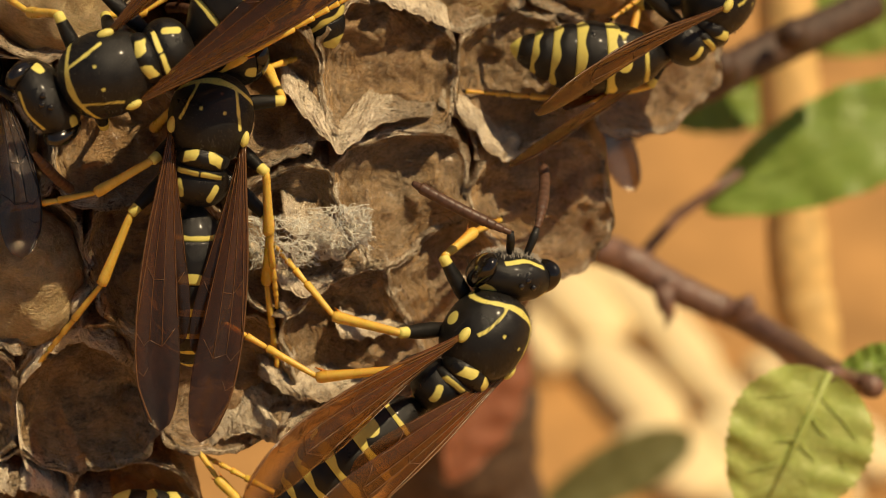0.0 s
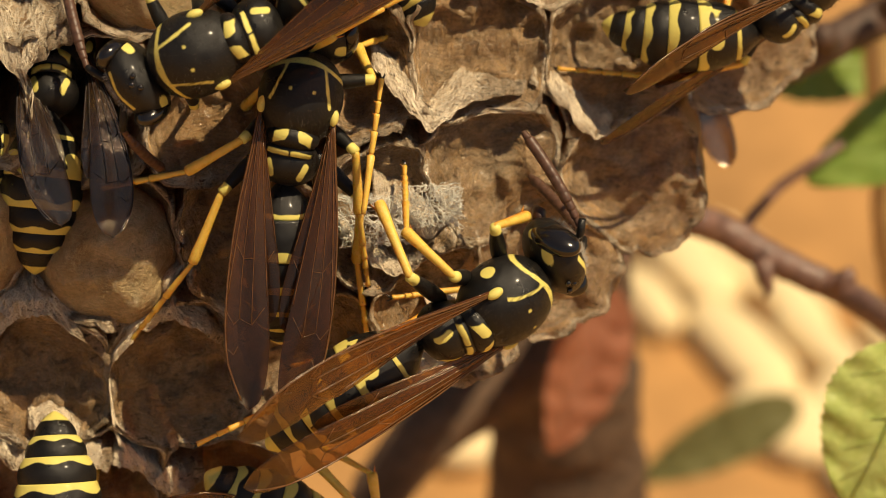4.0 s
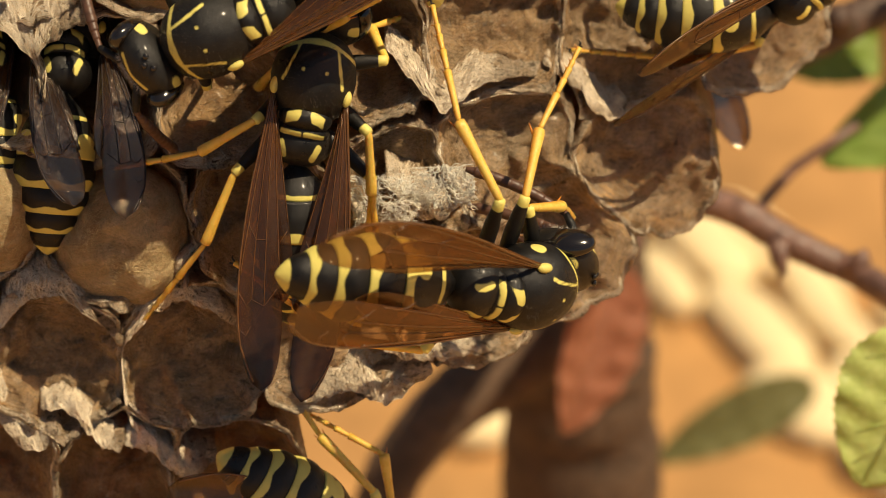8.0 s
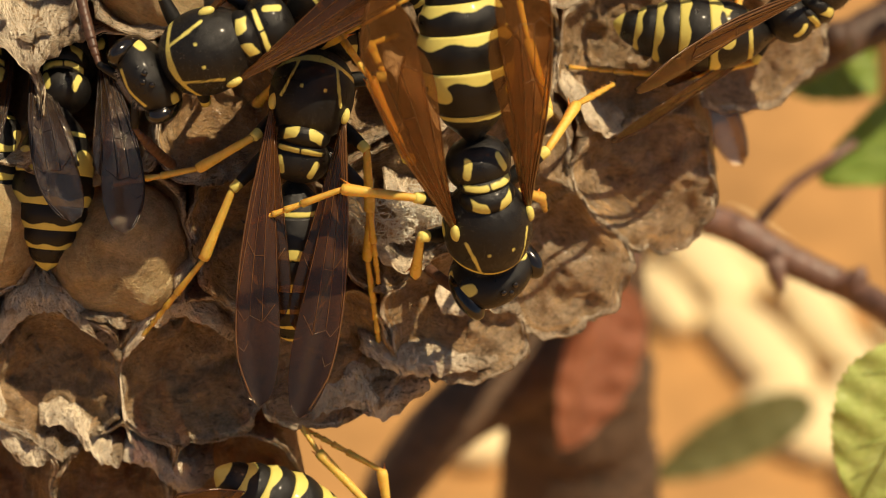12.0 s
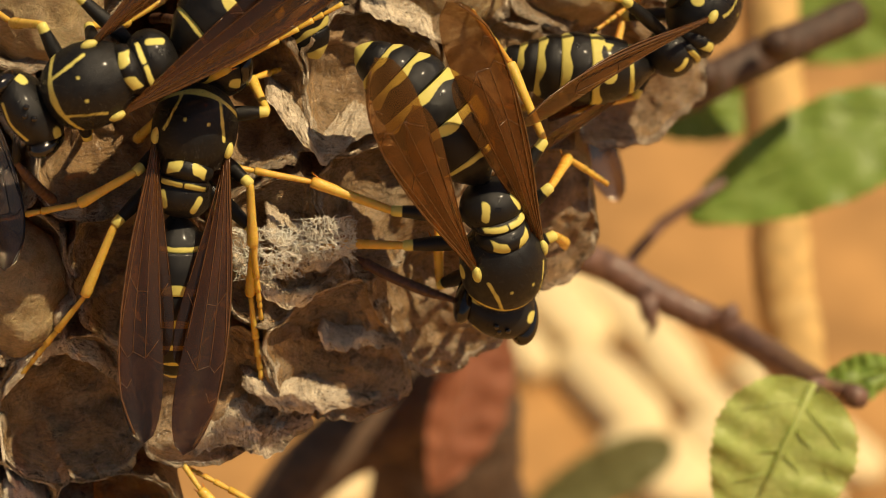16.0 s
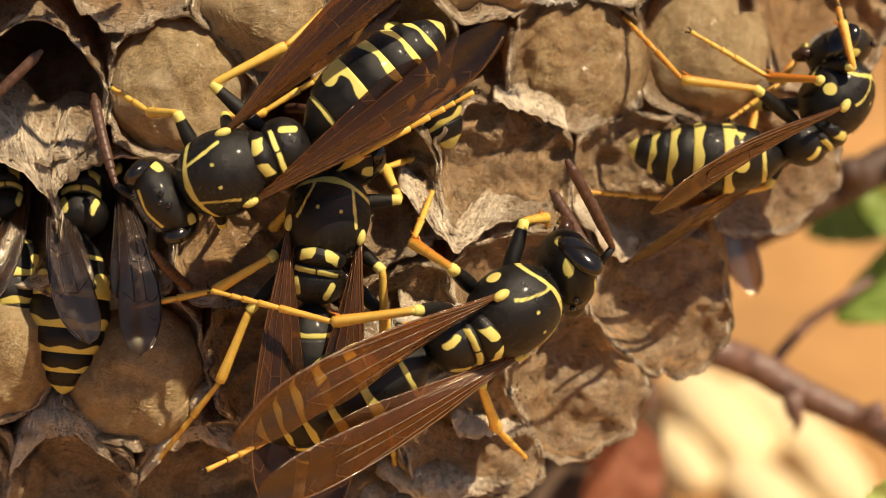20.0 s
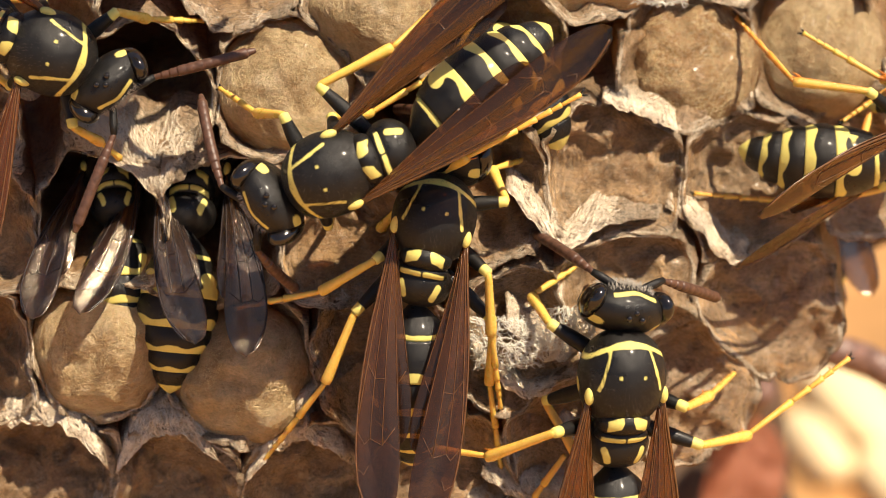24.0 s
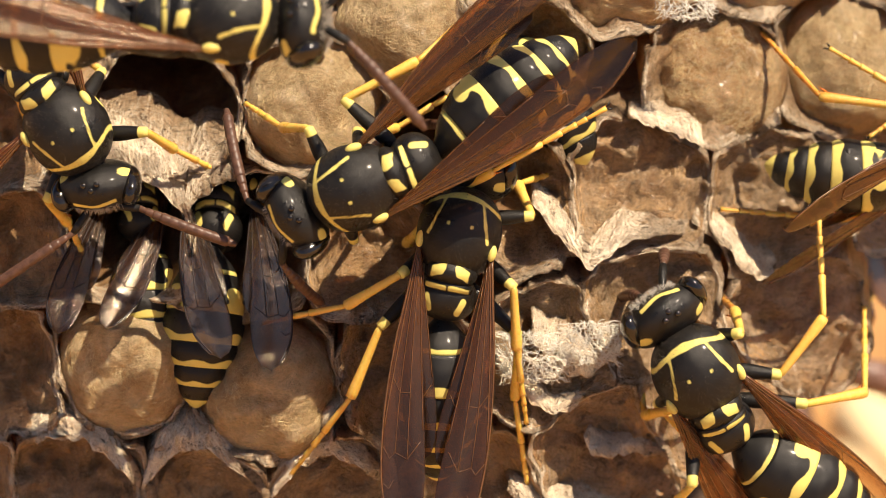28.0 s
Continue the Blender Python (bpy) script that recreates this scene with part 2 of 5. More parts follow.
WING = wing_material("amber_wing", (0.68, 0.40, 0.19), (0.82, 0.70, 0.57), (0.30, 0.095, 0.020), (0.15, 0.070, 0.035), 0.26, 0.05, 0.17)
WING_FOLDED = wing_material("folded_wing", (0.58, 0.32, 0.14), (0.54, 0.41, 0.33), (0.26, 0.100, 0.028), (0.10, 0.055, 0.040), 0.30, 0.06, 0.17)
WING_GREY = wing_material("smoky_wing", (0.50, 0.38, 0.32), (0.66, 0.58, 0.55), (0.08, 0.045, 0.03), (0.06, 0.05, 0.055), 0.3, 0.20, 0.14)
VEIN_GREY = plain("smoky_vein", (0.03, 0.02, 0.02), 0.4, 3000)
VEIN = plain("wing_vein", (0.13, 0.055, 0.017), 0.28, 3000, 0.4, 0.3, 0.4)


def swirl_node(t, scale, stretch, swirl=350.0, amount=0.0016, detail=5.0, rough=0.65):
    """Stretched noise whose grain is bent into swirls."""
    co = t.nodes.new("ShaderNodeTexCoord")
    low = t.nodes.new("ShaderNodeTexNoise")
    low.inputs["Scale"].default_value, low.inputs["Detail"].default_value = swirl, 2.0
    t.links.new(co.outputs["Object"], low.inputs["Vector"])
    bent = t.nodes.new("ShaderNodeVectorMath")
    bent.operation = "MULTIPLY_ADD"
    bent.inputs[1].default_value = (amount, amount, amount)
    t.links.new(low.outputs["Color"], bent.inputs[0])
    t.links.new(co.outputs["Object"], bent.inputs[2])
    mp = t.nodes.new("ShaderNodeMapping")
    mp.inputs["Rotation"].default_value = (0.4, 0.7, 0.2)
    mp.inputs["Scale"].default_value = stretch
    nz = t.nodes.new("ShaderNodeTexNoise")
    nz.inputs["Scale"].default_value, nz.inputs["Detail"].default_value, nz.inputs["Roughness"].default_value = scale, detail, rough
    t.links.new(bent.outputs[0], mp.inputs["Vector"])
    t.links.new(mp.outputs["Vector"], nz.inputs["Vector"])
    return nz


def paper_material(name, dark, mid, pale, rim, fibre=8000.0, rugged=1.0):
    """Chewed wood: fibres in swirls and stains; paler where the mark field (the fresh rim) is high."""
    m, t, b, link = nodes_of(name)
    big = noise_node(t, 330, 5, 0.7, dist=1.0)
    fib = swirl_node(t, fibre, (0.07, 1.0, 1.0), 420, 0.0018)
    fib2 = swirl_node(t, fibre * 0.8, (1.0, 0.08, 1.0), 300, 0.0020)
    lump = noise_node(t, 900, 4, 0.6, dist=0.5)
    hole = swirl_node(t, fibre * 0.5, (0.3, 1.0, 1.0), 500, 0.002, 2.0, 0.5)
    a = t.nodes.new("ShaderNodeAttribute")
    a.attribute_name = "mark"
    r1 = ramp_node(t, big.outputs["Fac"], [(0.30, dark), (0.48, mid), (0.68, pale)])
    lip = mix_node(t, "MIX", a.outputs["Fac"], r1.outputs["Color"], rim)
    r2 = ramp_node(t, fib.outputs["Fac"], [(0.36, (0.30, 0.25, 0.20)), (0.52, (1, 1, 1))])
    r3 = ramp_node(t, fib2.outputs["Fac"], [(0.36, (0.42, 0.36, 0.31)), (0.52, (1, 1, 1))])
    r4 = ramp_node(t, hole.outputs["Fac"], [(0.35, (0.14, 0.10, 0.075)), (0.40, (1, 1, 1))])
    r5 = ramp_node(t, lump.outputs["Fac"], [(0.36, (0.66, 0.52, 0.38)), (0.56, (1, 1, 1))])

    def share(lo, hi):
        """More where the rim is fresh and fibrous, less on the smooth varnished walls inside."""
        q = t.nodes.new("ShaderNodeMapRange")
        q.inputs["From Max"].default_value = 0.7
        q.inputs["To Min"].default_value, q.inputs["To Max"].default_value = lo * rugged, hi * rugged
        link(a.outputs["Fac"], q.inputs["Value"])
        return q.outputs["Result"]

    c1 = mix_node(t, "MULTIPLY", share(0.42, 0.6), lip, r2.outputs["Color"])
    c2 = mix_node(t, "MULTIPLY", share(0.34, 0.55), c1, r3.outputs["Color"])
    c3 = mix_node(t, "MULTIPLY", share(0.16, 0.8), c2, r4.outputs["Color"])
    col = mix_node(t, "MULTIPLY", 0.6, c3, r5.outputs["Color"])
    strand = swirl_node(t, fibre * 1.5, (0.06, 1.0, 1.0), 520, 0.0026, 3.0, 0.55)
    strand2 = swirl_node(t, fibre * 1.3, (1.0, 1.0, 0.06), 380, 0.0030, 3.0, 0.55)
    both = t.nodes.new("ShaderNodeMath")
    both.operation = "MAXIMUM"
    link(strand.outputs["Fac"], both.inputs[0])
    link(strand2.outputs["Fac"], both.inputs[1])
    line = ramp_node(t, both.outputs[0], [(0.60, (0, 0, 0)), (0.68, (0.62, 0.62, 0.62))])
    col = mix_node(t, "MIX", line.outputs["Color"], col, rim)
    link(col, b.inputs["Base Color"])
    link(ramp_node(t, both.outputs[0], [(0.55, (0.34, 0.34, 0.34)), (0.68, (0.16, 0.16, 0.16))]).outputs["Color"], b.inputs["Roughness"])
    b.inputs["Specular IOR Level"].default_value = 0.9
    b.inputs["Specular Tint"].default_value = (1.0, 0.90, 0.74, 1)
    b.inputs["Coat Weight"].default_value = 0.08
    b.inputs["Coat Roughness"].default_value = 0.16
    last = None
    for src, strength in ((big.outputs["Fac"], 0.25), (lump.outputs["Fac"], 0.28), (hole.outputs["Fac"], share(0.15, 0.6)), (fib.outputs["Fac"], share(0.85, 1.0)), (fib2.outputs["Fac"], share(0.7, 0.9)), (both.outputs[0], 0.5)):
        bp = t.nodes.new("ShaderNodeBump")
        bp.inputs["Distance"].default_value = 0.00034
        if isinstance(strength, float):
            bp.inputs["Strength"].default_value = strength
        else:
            link(strength, bp.inputs["Strength"])
        link(src, bp.inputs["Height"])
        if last:
            link(last, bp.inputs["Normal"])
        last = bp.outputs["Normal"]
    link(last, b.inputs["Normal"])
    tl = t.nodes.new("ShaderNodeBsdfTranslucent")
    link(mix_node(t, "MULTIPLY", 0.8, col, (1.0, 0.74, 0.46)), tl.inputs["Color"])
    mx = t.nodes.new("ShaderNodeMixShader")
    mx.inputs[0].default_value = 0.32 if rugged > 0.9 else 0.38
    link(b.outputs[0], mx.inputs[1])
    link(tl.outputs[0], mx.inputs[2])
    link(mx.outputs[0], t.nodes["Material Output"].inputs["Surface"])
    return m


PAPER = paper_material("wasp_paper", (0.45, 0.235, 0.10), (0.66, 0.40, 0.185), (0.82, 0.58, 0.32), (0.88, 0.76, 0.58))
SILK = paper_material("cocoon_silk", (0.50, 0.32, 0.15), (0.80, 0.60, 0.34), (0.94, 0.79, 0.54), (0.84, 0.70, 0.48), 9500.0, 0.75)
FIBRE = plain("pale_fibre", (0.82, 0.69, 0.52), 0.2, 1200, 0.25, 0.3, 0.9)
BROWN_FIBRE = plain("brown_fibre", (0.62, 0.40, 0.20), 0.2, 1000, 0.4, 0.3, 0.9)
SILK_FIBRE = plain("silk_fibre", (0.84, 0.62, 0.34), 0.2, 1200, 0.3, 0.3, 0.8)
WHITE_FIBRE = plain("white_fibre", (0.90, 0.84, 0.73), 0.22, 1500, 0.2, 0.3, 0.8)


def leaf_material(name, pale, deep, trans=0.35):
    m, t, b, link = nodes_of(name)
    n = noise_node(t, 900, 5)
    cells = t.nodes.new("ShaderNodeTexVoronoi")
    cells.feature, cells.inputs["Scale"].default_value = "DISTANCE_TO_EDGE", 1500
    link(t.nodes.new("ShaderNodeTexCoord").outputs["Object"], cells.inputs["Vector"])
    r = ramp_node(t, n.outputs["Fac"], [(0.3, deep), (0.7, pale)])
    v = ramp_node(t, cells.outputs["Distance"], [(0.0, (0.75, 0.8, 0.6)), (0.12, (1, 1, 1))])
    col = mix_node(t, "MULTIPLY", 0.35, r.outputs["Color"], v.outputs["Color"])
    link(col, b.inputs["Base Color"])
    b.inputs["Roughness"].default_value = 0.45
    bump_node(t, b, [(cells.outputs["Distance"], 0.35), (n.outputs["Fac"], 0.15)], 0.0002)
    tl = t.nodes.new("ShaderNodeBsdfTranslucent")
    link(col, tl.inputs["Color"])
    mx = t.nodes.new("ShaderNodeMixShader")
    mx.inputs[0].default_value = trans
    link(b.outputs[0], mx.inputs[1])
    link(tl.outputs[0], mx.inputs[2])
    link(mx.outputs[0], t.nodes["Material Output"].inputs["Surface"])
    return m


LEAF = leaf_material("green_leaf", (0.66, 0.73, 0.27), (0.50, 0.61, 0.17))
LEAF_DEEP = leaf_material("deep_green_leaf", (0.34, 0.47, 0.11), (0.24, 0.38, 0.07))
LEAF_DULL = leaf_material("dull_green_leaf", (0.27, 0.25, 0.10), (0.20, 0.19, 0.07))
LEAF_RED = leaf_material("dry_red_leaf", (0.70, 0.34, 0.22), (0.50, 0.20, 0.11), 0.5)
TWIG = plain("rose_bark", (0.19, 0.105, 0.080), 0.4, 1500, 0.5, 0.6, 0.1, 0.0002)
BRANCH = plain("brown_bark", (0.080, 0.045, 0.030), 0.6, 1500, 0.5, 0.6, 0.0, 0.0002)
TRUNK = plain("dark_bark", (0.11, 0.066, 0.040), 0.8, 800, 0.5, 1.0, 0.0, 0.0008)
STRAW = plain("dry_straw", (0.76, 0.50, 0.20), 0.55, 600, 0.25, 0.4)
STONE = plain("pale_stone", (0.88, 0.70, 0.40), 0.75, 150, 0.08, 0.5, 0.0, 0.0008)
EARTH = plain("orange_earth", (0.46, 0.24, 0.085), 0.9, 40, 0.3, 0.6, 0.0, 0.002)

# ---------------------------------------------------------------- ground and plants
def ground():
    data = mesh_data("ground", [(-400, -400, 0), (400, -400, 0), (400, 400, 0), (-400, 400, 0)], [(0, 1, 2, 3)], EARTH, smooth=False)
    g = new("ground", data)
    g.location.z = -0.24
    tagged(g, "dry orange sandy earth under the shrub", "ground", kind="structure")


ground()


def leaf(name, base, tip, width, bend, teeth, material, label, face=None, deep=0.0012):
    """A toothed leaf from base to tip, bent about its midrib."""
    along, size = (tip - base).normalized(), (tip - base).length
    z = face or -AWAY
    m = axes(along, z, base)
    n, verts, faces = 136, [], []
    cols = 12
    for layer in (0, 1):
        for i in range(n + 1):
            s = i / n
            w = width * 0.5 * math.sin(math.pi * min(1, s ** 0.75)) ** 0.62 + 0.00004
            tooth = 1 + (0.055 * (1 - ((s * teeth) % 1)) if 0.04 < s < 0.97 else 0)
            for j in range(cols + 1):
                q = 2 * j / cols - 1
                edge = tooth if abs(q) > 0.99 else 1
                y = w * q * edge
                zz = abs(q) * w * bend - s * s * size * 0.12 + 0.00012 * math.sin(11 * s * math.pi + 2 * abs(q)) * abs(q) + 0.0004 * noise.noise((s * 4, q * 2, size * 900))
                verts.append((s * size, y, zz - layer * 0.00012))
    k = (n + 1) * (cols + 1)
    for i in range(n):
        for j in range(cols):
            a = i * (cols + 1) + j
            q = (a, a + cols + 1, a + cols + 2, a + 1)
            faces.append(q[::-1])
            faces.append(tuple(x + k for x in q))
    thing = new(name, mesh_data(name, verts, faces, material))
    thing.matrix_world = m
    tagged(thing, label, "leaf")
    ribs = [tube([(0, 0, 0.0001), (size * 0.5, 0, -0.03 * size + 0.0001), (size * 0.97, 0, -0.112 * size)], [0.00022, 0.00016, 0.00005], 6)]
    part("midrib", mesh_data("midrib", *merge(ribs), material), None, thing)
    for k2 in range(5):
        for sgn in (-1, 1):
            s0 = 0.12 + 0.15 * k2
            s1 = min(0.95, s0 + 0.2)
            w1 = width * 0.42 * math.sin(math.pi * s1 ** 0.75) ** 0.62
            pts = [(s0 * size, 0, -s0 * s0 * size * 0.12), ((s0 + s1) / 2 * size, sgn * w1 * 0.55, -((s0 + s1) / 2) ** 2 * size * 0.12 + w1 * 0.55 * bend), (s1 * size, sgn * w1, -s1 * s1 * size * 0.12 + w1 * bend)]
            part("side_vein", mesh_data("side_vein", *tube(pts, [0.00005, 0.00004, 0.00003], 5), material), None, thing)
    return thing


def stick(name, pts, radii, material, label, category, wobble=0.0):
    rnd = random.Random(len(name) + len(pts))
    fine, rad = [], []
    for i in range(len(pts) - 1):
        for k in range(8):
            w = k / 8
            p0, p1, p2, p3 = (pts[max(0, min(len(pts) - 1, i + o))] for o in (-1, 0, 1, 2))
            p = 0.5 * ((2 * p1) + (p2 - p0) * w + (2 * p0 - 5 * p1 + 4 * p2 - p3) * w * w + (3 * p1 - p0 - 3 * p2 + p3) * w ** 3)
            fine.append(p + Vector((rnd.uniform(-1, 1), rnd.uniform(-1, 1), rnd.uniform(-1, 1))) * wobble)
            rad.append((radii[i] + (radii[i + 1] - radii[i]) * w) * rnd.uniform(0.95, 1.06))
    fine.append(pts[-1])
    rad.append(radii[-1])
    ob = new(name, mesh_data(name, *tube(fine, rad, 14), material))
    return tagged(ob, label, category)


# the thorny twig that runs from behind the nest to the lower right
twig = stick("rose_twig", [at(1262, 700, 94), at(1310, 610, 68), at(1446, 640, 53), at(1538, 668, 53), at(1620, 716, 53), at(1692, 752, 53), at(1754, 780, 52), at(1848, 838, 46), at(1915, 880, 36), at(1990, 905, 28)],
             [0.0012, 0.0010, 0.00096, 0.00096, 0.00095, 0.00092, 0.0009, 0.0009, 0.0008, 0.0006], TWIG, "thorny brown-red rose twig behind the paper nest", "twig", 0.00002)
part("thorn", mesh_data("thorn", *tube([at(1612, 722, 52), at(1619, 762, 52), at(1625, 777, 52), at(1617, 799, 52)], [0.0007, 0.0005, 0.0003, 0.00003], 8), TWIG), None, twig)
part("side_shoot", mesh_data("side_shoot", *tube([at(1570, 690, 60), at(1595, 650, 62), at(1644, 597, 62), at(1706, 555, 62), at(1760, 520, 62)], [0.0004, 0.0004, 0.0004, 0.00035, 0.0003], 8), TWIG), None, twig)
part("bud", mesh_data("bud", *tube([at(1752, 785, 51.5), at(1768, 752, 51), at(1774, 738, 51)], [0.0008, 0.0006, 0.0001], 8), TWIG), None, twig)
part("petiole", mesh_data("petiole", *tube([at(1960, 892, 30), at(1925, 880, 26), at(1900, 880, 23)], [0.0005, 0.0004, 0.0004], 8), TWIG), None, twig)
branch = stick("dark_branch", [at(1245, 640, 95), at(1380, 500, 62), at(1553, 420, 52), at(1693, 358, 53), at(1796, 308, 55), at(2000, 220, 60)], [0.0018, 0.0015, 0.0013, 0.0012, 0.0012, 0.0011], BRANCH,
               "dark brown woody branch behind the wasps", "branch", 0.00003)
for k, (u, v) in enumerate(((1600, 398), (1720, 342), (1850, 285))):
    part("knot", mesh_data("knot", *tube([at(u, v - 8, 52), at(u + 6, v - 26, 51), at(u + 8, v - 34, 51)], [0.0011, 0.0008, 0.0002], 10), BRANCH), None, branch)
stem = stick("straw_stem", [at(1835, -500, 85), at(1840, 0, 85), at(1858, 418, 85), at(1872, 700, 85), at(1896, 860, 85), at(1915, 1300, 85), at(1950, 3500, 85), at(1960, 6150, 85)], [0.0021, 0.0021, 0.0022, 0.0022, 0.0022, 0.0023, 0.0024, 0.0025], STRAW,
             "upright dry yellow straw stem", "stem", 0.00002)
for v0 in (120, 560):
    part("stem_node", mesh_data("stem_node", *tube([at(1845 + v0 * 0.025, v0 - 14, 85), at(1845 + v0 * 0.025, v0 - 5, 85), at(1845 + v0 * 0.025, v0 + 5, 85), at(1845 + v0 * 0.025, v0 + 14, 85)], [0.0022, 0.0026, 0.0026, 0.0022], 14), STRAW), None, stem)
trunk = stick("shrub_trunk", [at(1240, 600, 95), at(1270, 800, 98), at(1260, 950, 100), at(1265, 1165, 105), at(1260, 1700, 120), at(1230, 3300, 170), at(1200, 6800, 230)],
              [0.0045, 0.0050, 0.0058, 0.0062, 0.0070, 0.0080, 0.0090], TRUNK, "dark shrub trunk below the nest", "trunk", 0.0002)
part("side_limb", mesh_data("side_limb", *tube([at(1240, 900, 97), at(1150, 945, 92), at(1060, 1000, 90), at(1000, 1050, 90), at(930, 1140, 90), at(870, 1300, 90)], [0.0034, 0.0030, 0.0026, 0.0024, 0.0022, 0.002], 12), TRUNK), None, trunk)
part("dead_shoot", mesh_data("dead_shoot", *tube([at(1290, 790, 90), at(1323, 739, 66), at(1353, 719, 64)], [0.0012, 0.0011, 0.0008], 8), TWIG), None, trunk)

leaf("rose_leaf", at(1905, 875, 23), at(1772, 1160, 23), 0.0072, 0.10, 17, LEAF, "pale green toothed rose leaf on the twig", (-AWAY + RIGHT * 0.25 + UP * 0.45).normalized())
leaf("rose_leaf", at(2140, 395, 64), at(1698, 566, 63), 0.0070, 0.15, 17, LEAF_DEEP, "bright green toothed leaf lit from above", (-AWAY + UP * 0.5).normalized())
leaf("rose_leaf", at(2150, 20, 100), at(1880, 290, 98), 0.0150, 0.2, 14, LEAF_DEEP, "broad dark green leaf far behind the nest", (-AWAY + UP * 0.3).normalized())
leaf("rose_leaf", at(1830, 395, 92), at(1645, 425, 92), 0.0042, 0.2, 12, LEAF_DEEP, "blurred green leaf behind the branch", (-AWAY + UP * 0.5).normalized())
leaf("rose_leaf", at(1930, 886, 30), at(2080, 850, 31), 0.0024, 0.2, 10, LEAF_DEEP, "small green leaflet at the twig's end")
leaf("rose_leaf", at(1690, 1010, 170), at(1400, 1140, 170), 0.0058, 0.25, 10, LEAF_DULL, "blurred narrow green leaf low behind the nest", (-AWAY + UP * 0.4).normalized())
leaf("dry_leaf", at(1318, 765, 86), at(1255, 1085, 86), 0.0064, 0.5, 6, LEAF_RED, "dry red-brown folded leaf hanging on the trunk", (-AWAY + RIGHT * 0.5).normalized())


def stones():
    """Pale long stones on the earth that catch the sun: x, y, half length, half width, turn."""
    rnd = random.Random(4)
    for x, y, ln, wd, turn in ((0.0755, 0.3417, 0.0160, 0.0070, -68), (0.0893, 0.3356, 0.0205, 0.0056, -65), (0.0821, 0.3120, 0.0150, 0.0066, -67), (0.0967, 0.3116, 0.0138, 0.0048, -64),
                               (0.0869, 0.2898, 0.0115, 0.0084, -55), (0.0996, 0.2927, 0.0100, 0.0068, -62), (0.0279, 0.2867, 0.0080, 0.0072, -18), (0.1110, 0.3095, 0.0112, 0.0048, -68),
                               (0.0667, 0.3275, 0.0100, 0.0046, -70), (0.1078, 0.2827, 0.0110, 0.0078, -49), (0.1000, 0.2720, 0.0100, 0.0070, -52), (0.1190, 0.2950, 0.0120, 0.0060, -60)):
        n, rings = 16, []
        for i in range(11):
            a = math.pi * (0.03 + 0.94 * i / 10)
            rings.append([(ln * math.cos(a), wd * math.sin(a) ** 0.5 * math.cos(2 * math.pi * j / n) * rnd.uniform(0.92, 1.06), 0.004 * math.sin(a) ** 0.5 * math.sin(2 * math.pi * j / n)) for j in range(n)])
        ob = new("stone", mesh_data("stone", *loft(rings), STONE))
        ob.matrix_world = Matrix.Translation((x, y, -0.237)) @ Matrix.Rotation(radians(turn), 4, "Z")
        tagged(ob, "pale cream sunlit stone on the earth", "stone", "stones on the ground")


stones()

# ---------------------------------------------------------------- the paper nest
CELLS = [(255, 180, 0), (520, 165, 1), (675, 20, 1), (180, 625, 1), (440, 675, 1), (405, 425, 0), (190, 405, 0), (610, 430, 0), (690, 650, 0), (95, 880, 0), (315, 910, 0), (560, 900, 0),
         (1095, 325, 0), (1230, 120, 2), (1455, 95, 1), (1335, 350, 0), (1120, 545, 0), (925, 620, 0), (1370, 560, 0), (1030, 790, 0), (800, 860, 0), (1215, 700, 0),
         (50, 40, 0), (430, -70, 0), (880, 100, 0), (860, 350, 0), (1060, -80, 1), (1300, -110, 1), (860, -120, 1), (200, -150, 0), (-80, 230, 0), (-60, 640, 0), (-40, 430, 0), (1560, 300, 0),
         (1660, 50, 0), (-130, 880, 0), (200, 1110, 0), (440, 1130, 0), (-20, 1110, 0), (640, -200, 0), (1500, -120, 0), (620, 1120, 0)]


def rim_depth(u, v):
    """How deep the rims lie: the sheet falls back to the right and below; corners between three cells stand out."""
    near = sorted(math.hypot(u - a, v - b) for a, b, _ in CELLS)[:3]
    corner = math.exp(-(near[2] - near[0]) / 45)
    return 6.6 + max(0.0, u - 950) * 0.0135 + max(0.0, v - 560) * 0.006 + 0.8 * noise.noise((u * 0.006, v * 0.006, 2.0)) + 0.45 * noise.noise((u * 0.025, v * 0.025, 5.0)) - 1.5 * corner


def cell_outline(i, reach=138, n=72):
    """The outline of a cell: the nearest border to its neighbours, all round."""
    cu, cv, _ = CELLS[i]
    out = []
    for k in range(n):
        a = 2 * math.pi * k / n
        d = (math.cos(a), math.sin(a))
        r = reach * (1 + 0.06 * math.sin(3 * a + i) + 0.09 * noise.noise((d[0] * 4, d[1] * 4, i * 3.1)) + 0.06 * noise.noise((d[0] * 12, d[1] * 12, i * 1.7)))
        for j, (ou, ov, _) in enumerate(CELLS):
            if j != i:
                du, dv = ou - cu, ov - cv
                q = d[0] * du + d[1] * dv
                if q > 1e-6:
                    r = min(r, 0.5 * (du * du + dv * dv) / q)
        out.append((d, r))
    return out


DEEP = {0: 13.0, 5: 10.0, 6: 10.0, 12: 1.05, 24: 1.5, 15: 0.6, 16: 0.75, 17: 0.6, 18: 0.5, 19: 0.6, 20: 0.8, 21: 0.5, 8: 1.2, 25: 1.4, 33: 0.6, 9: 1.0, 10: 1.0, 11: 1.0, 13: 1.5}


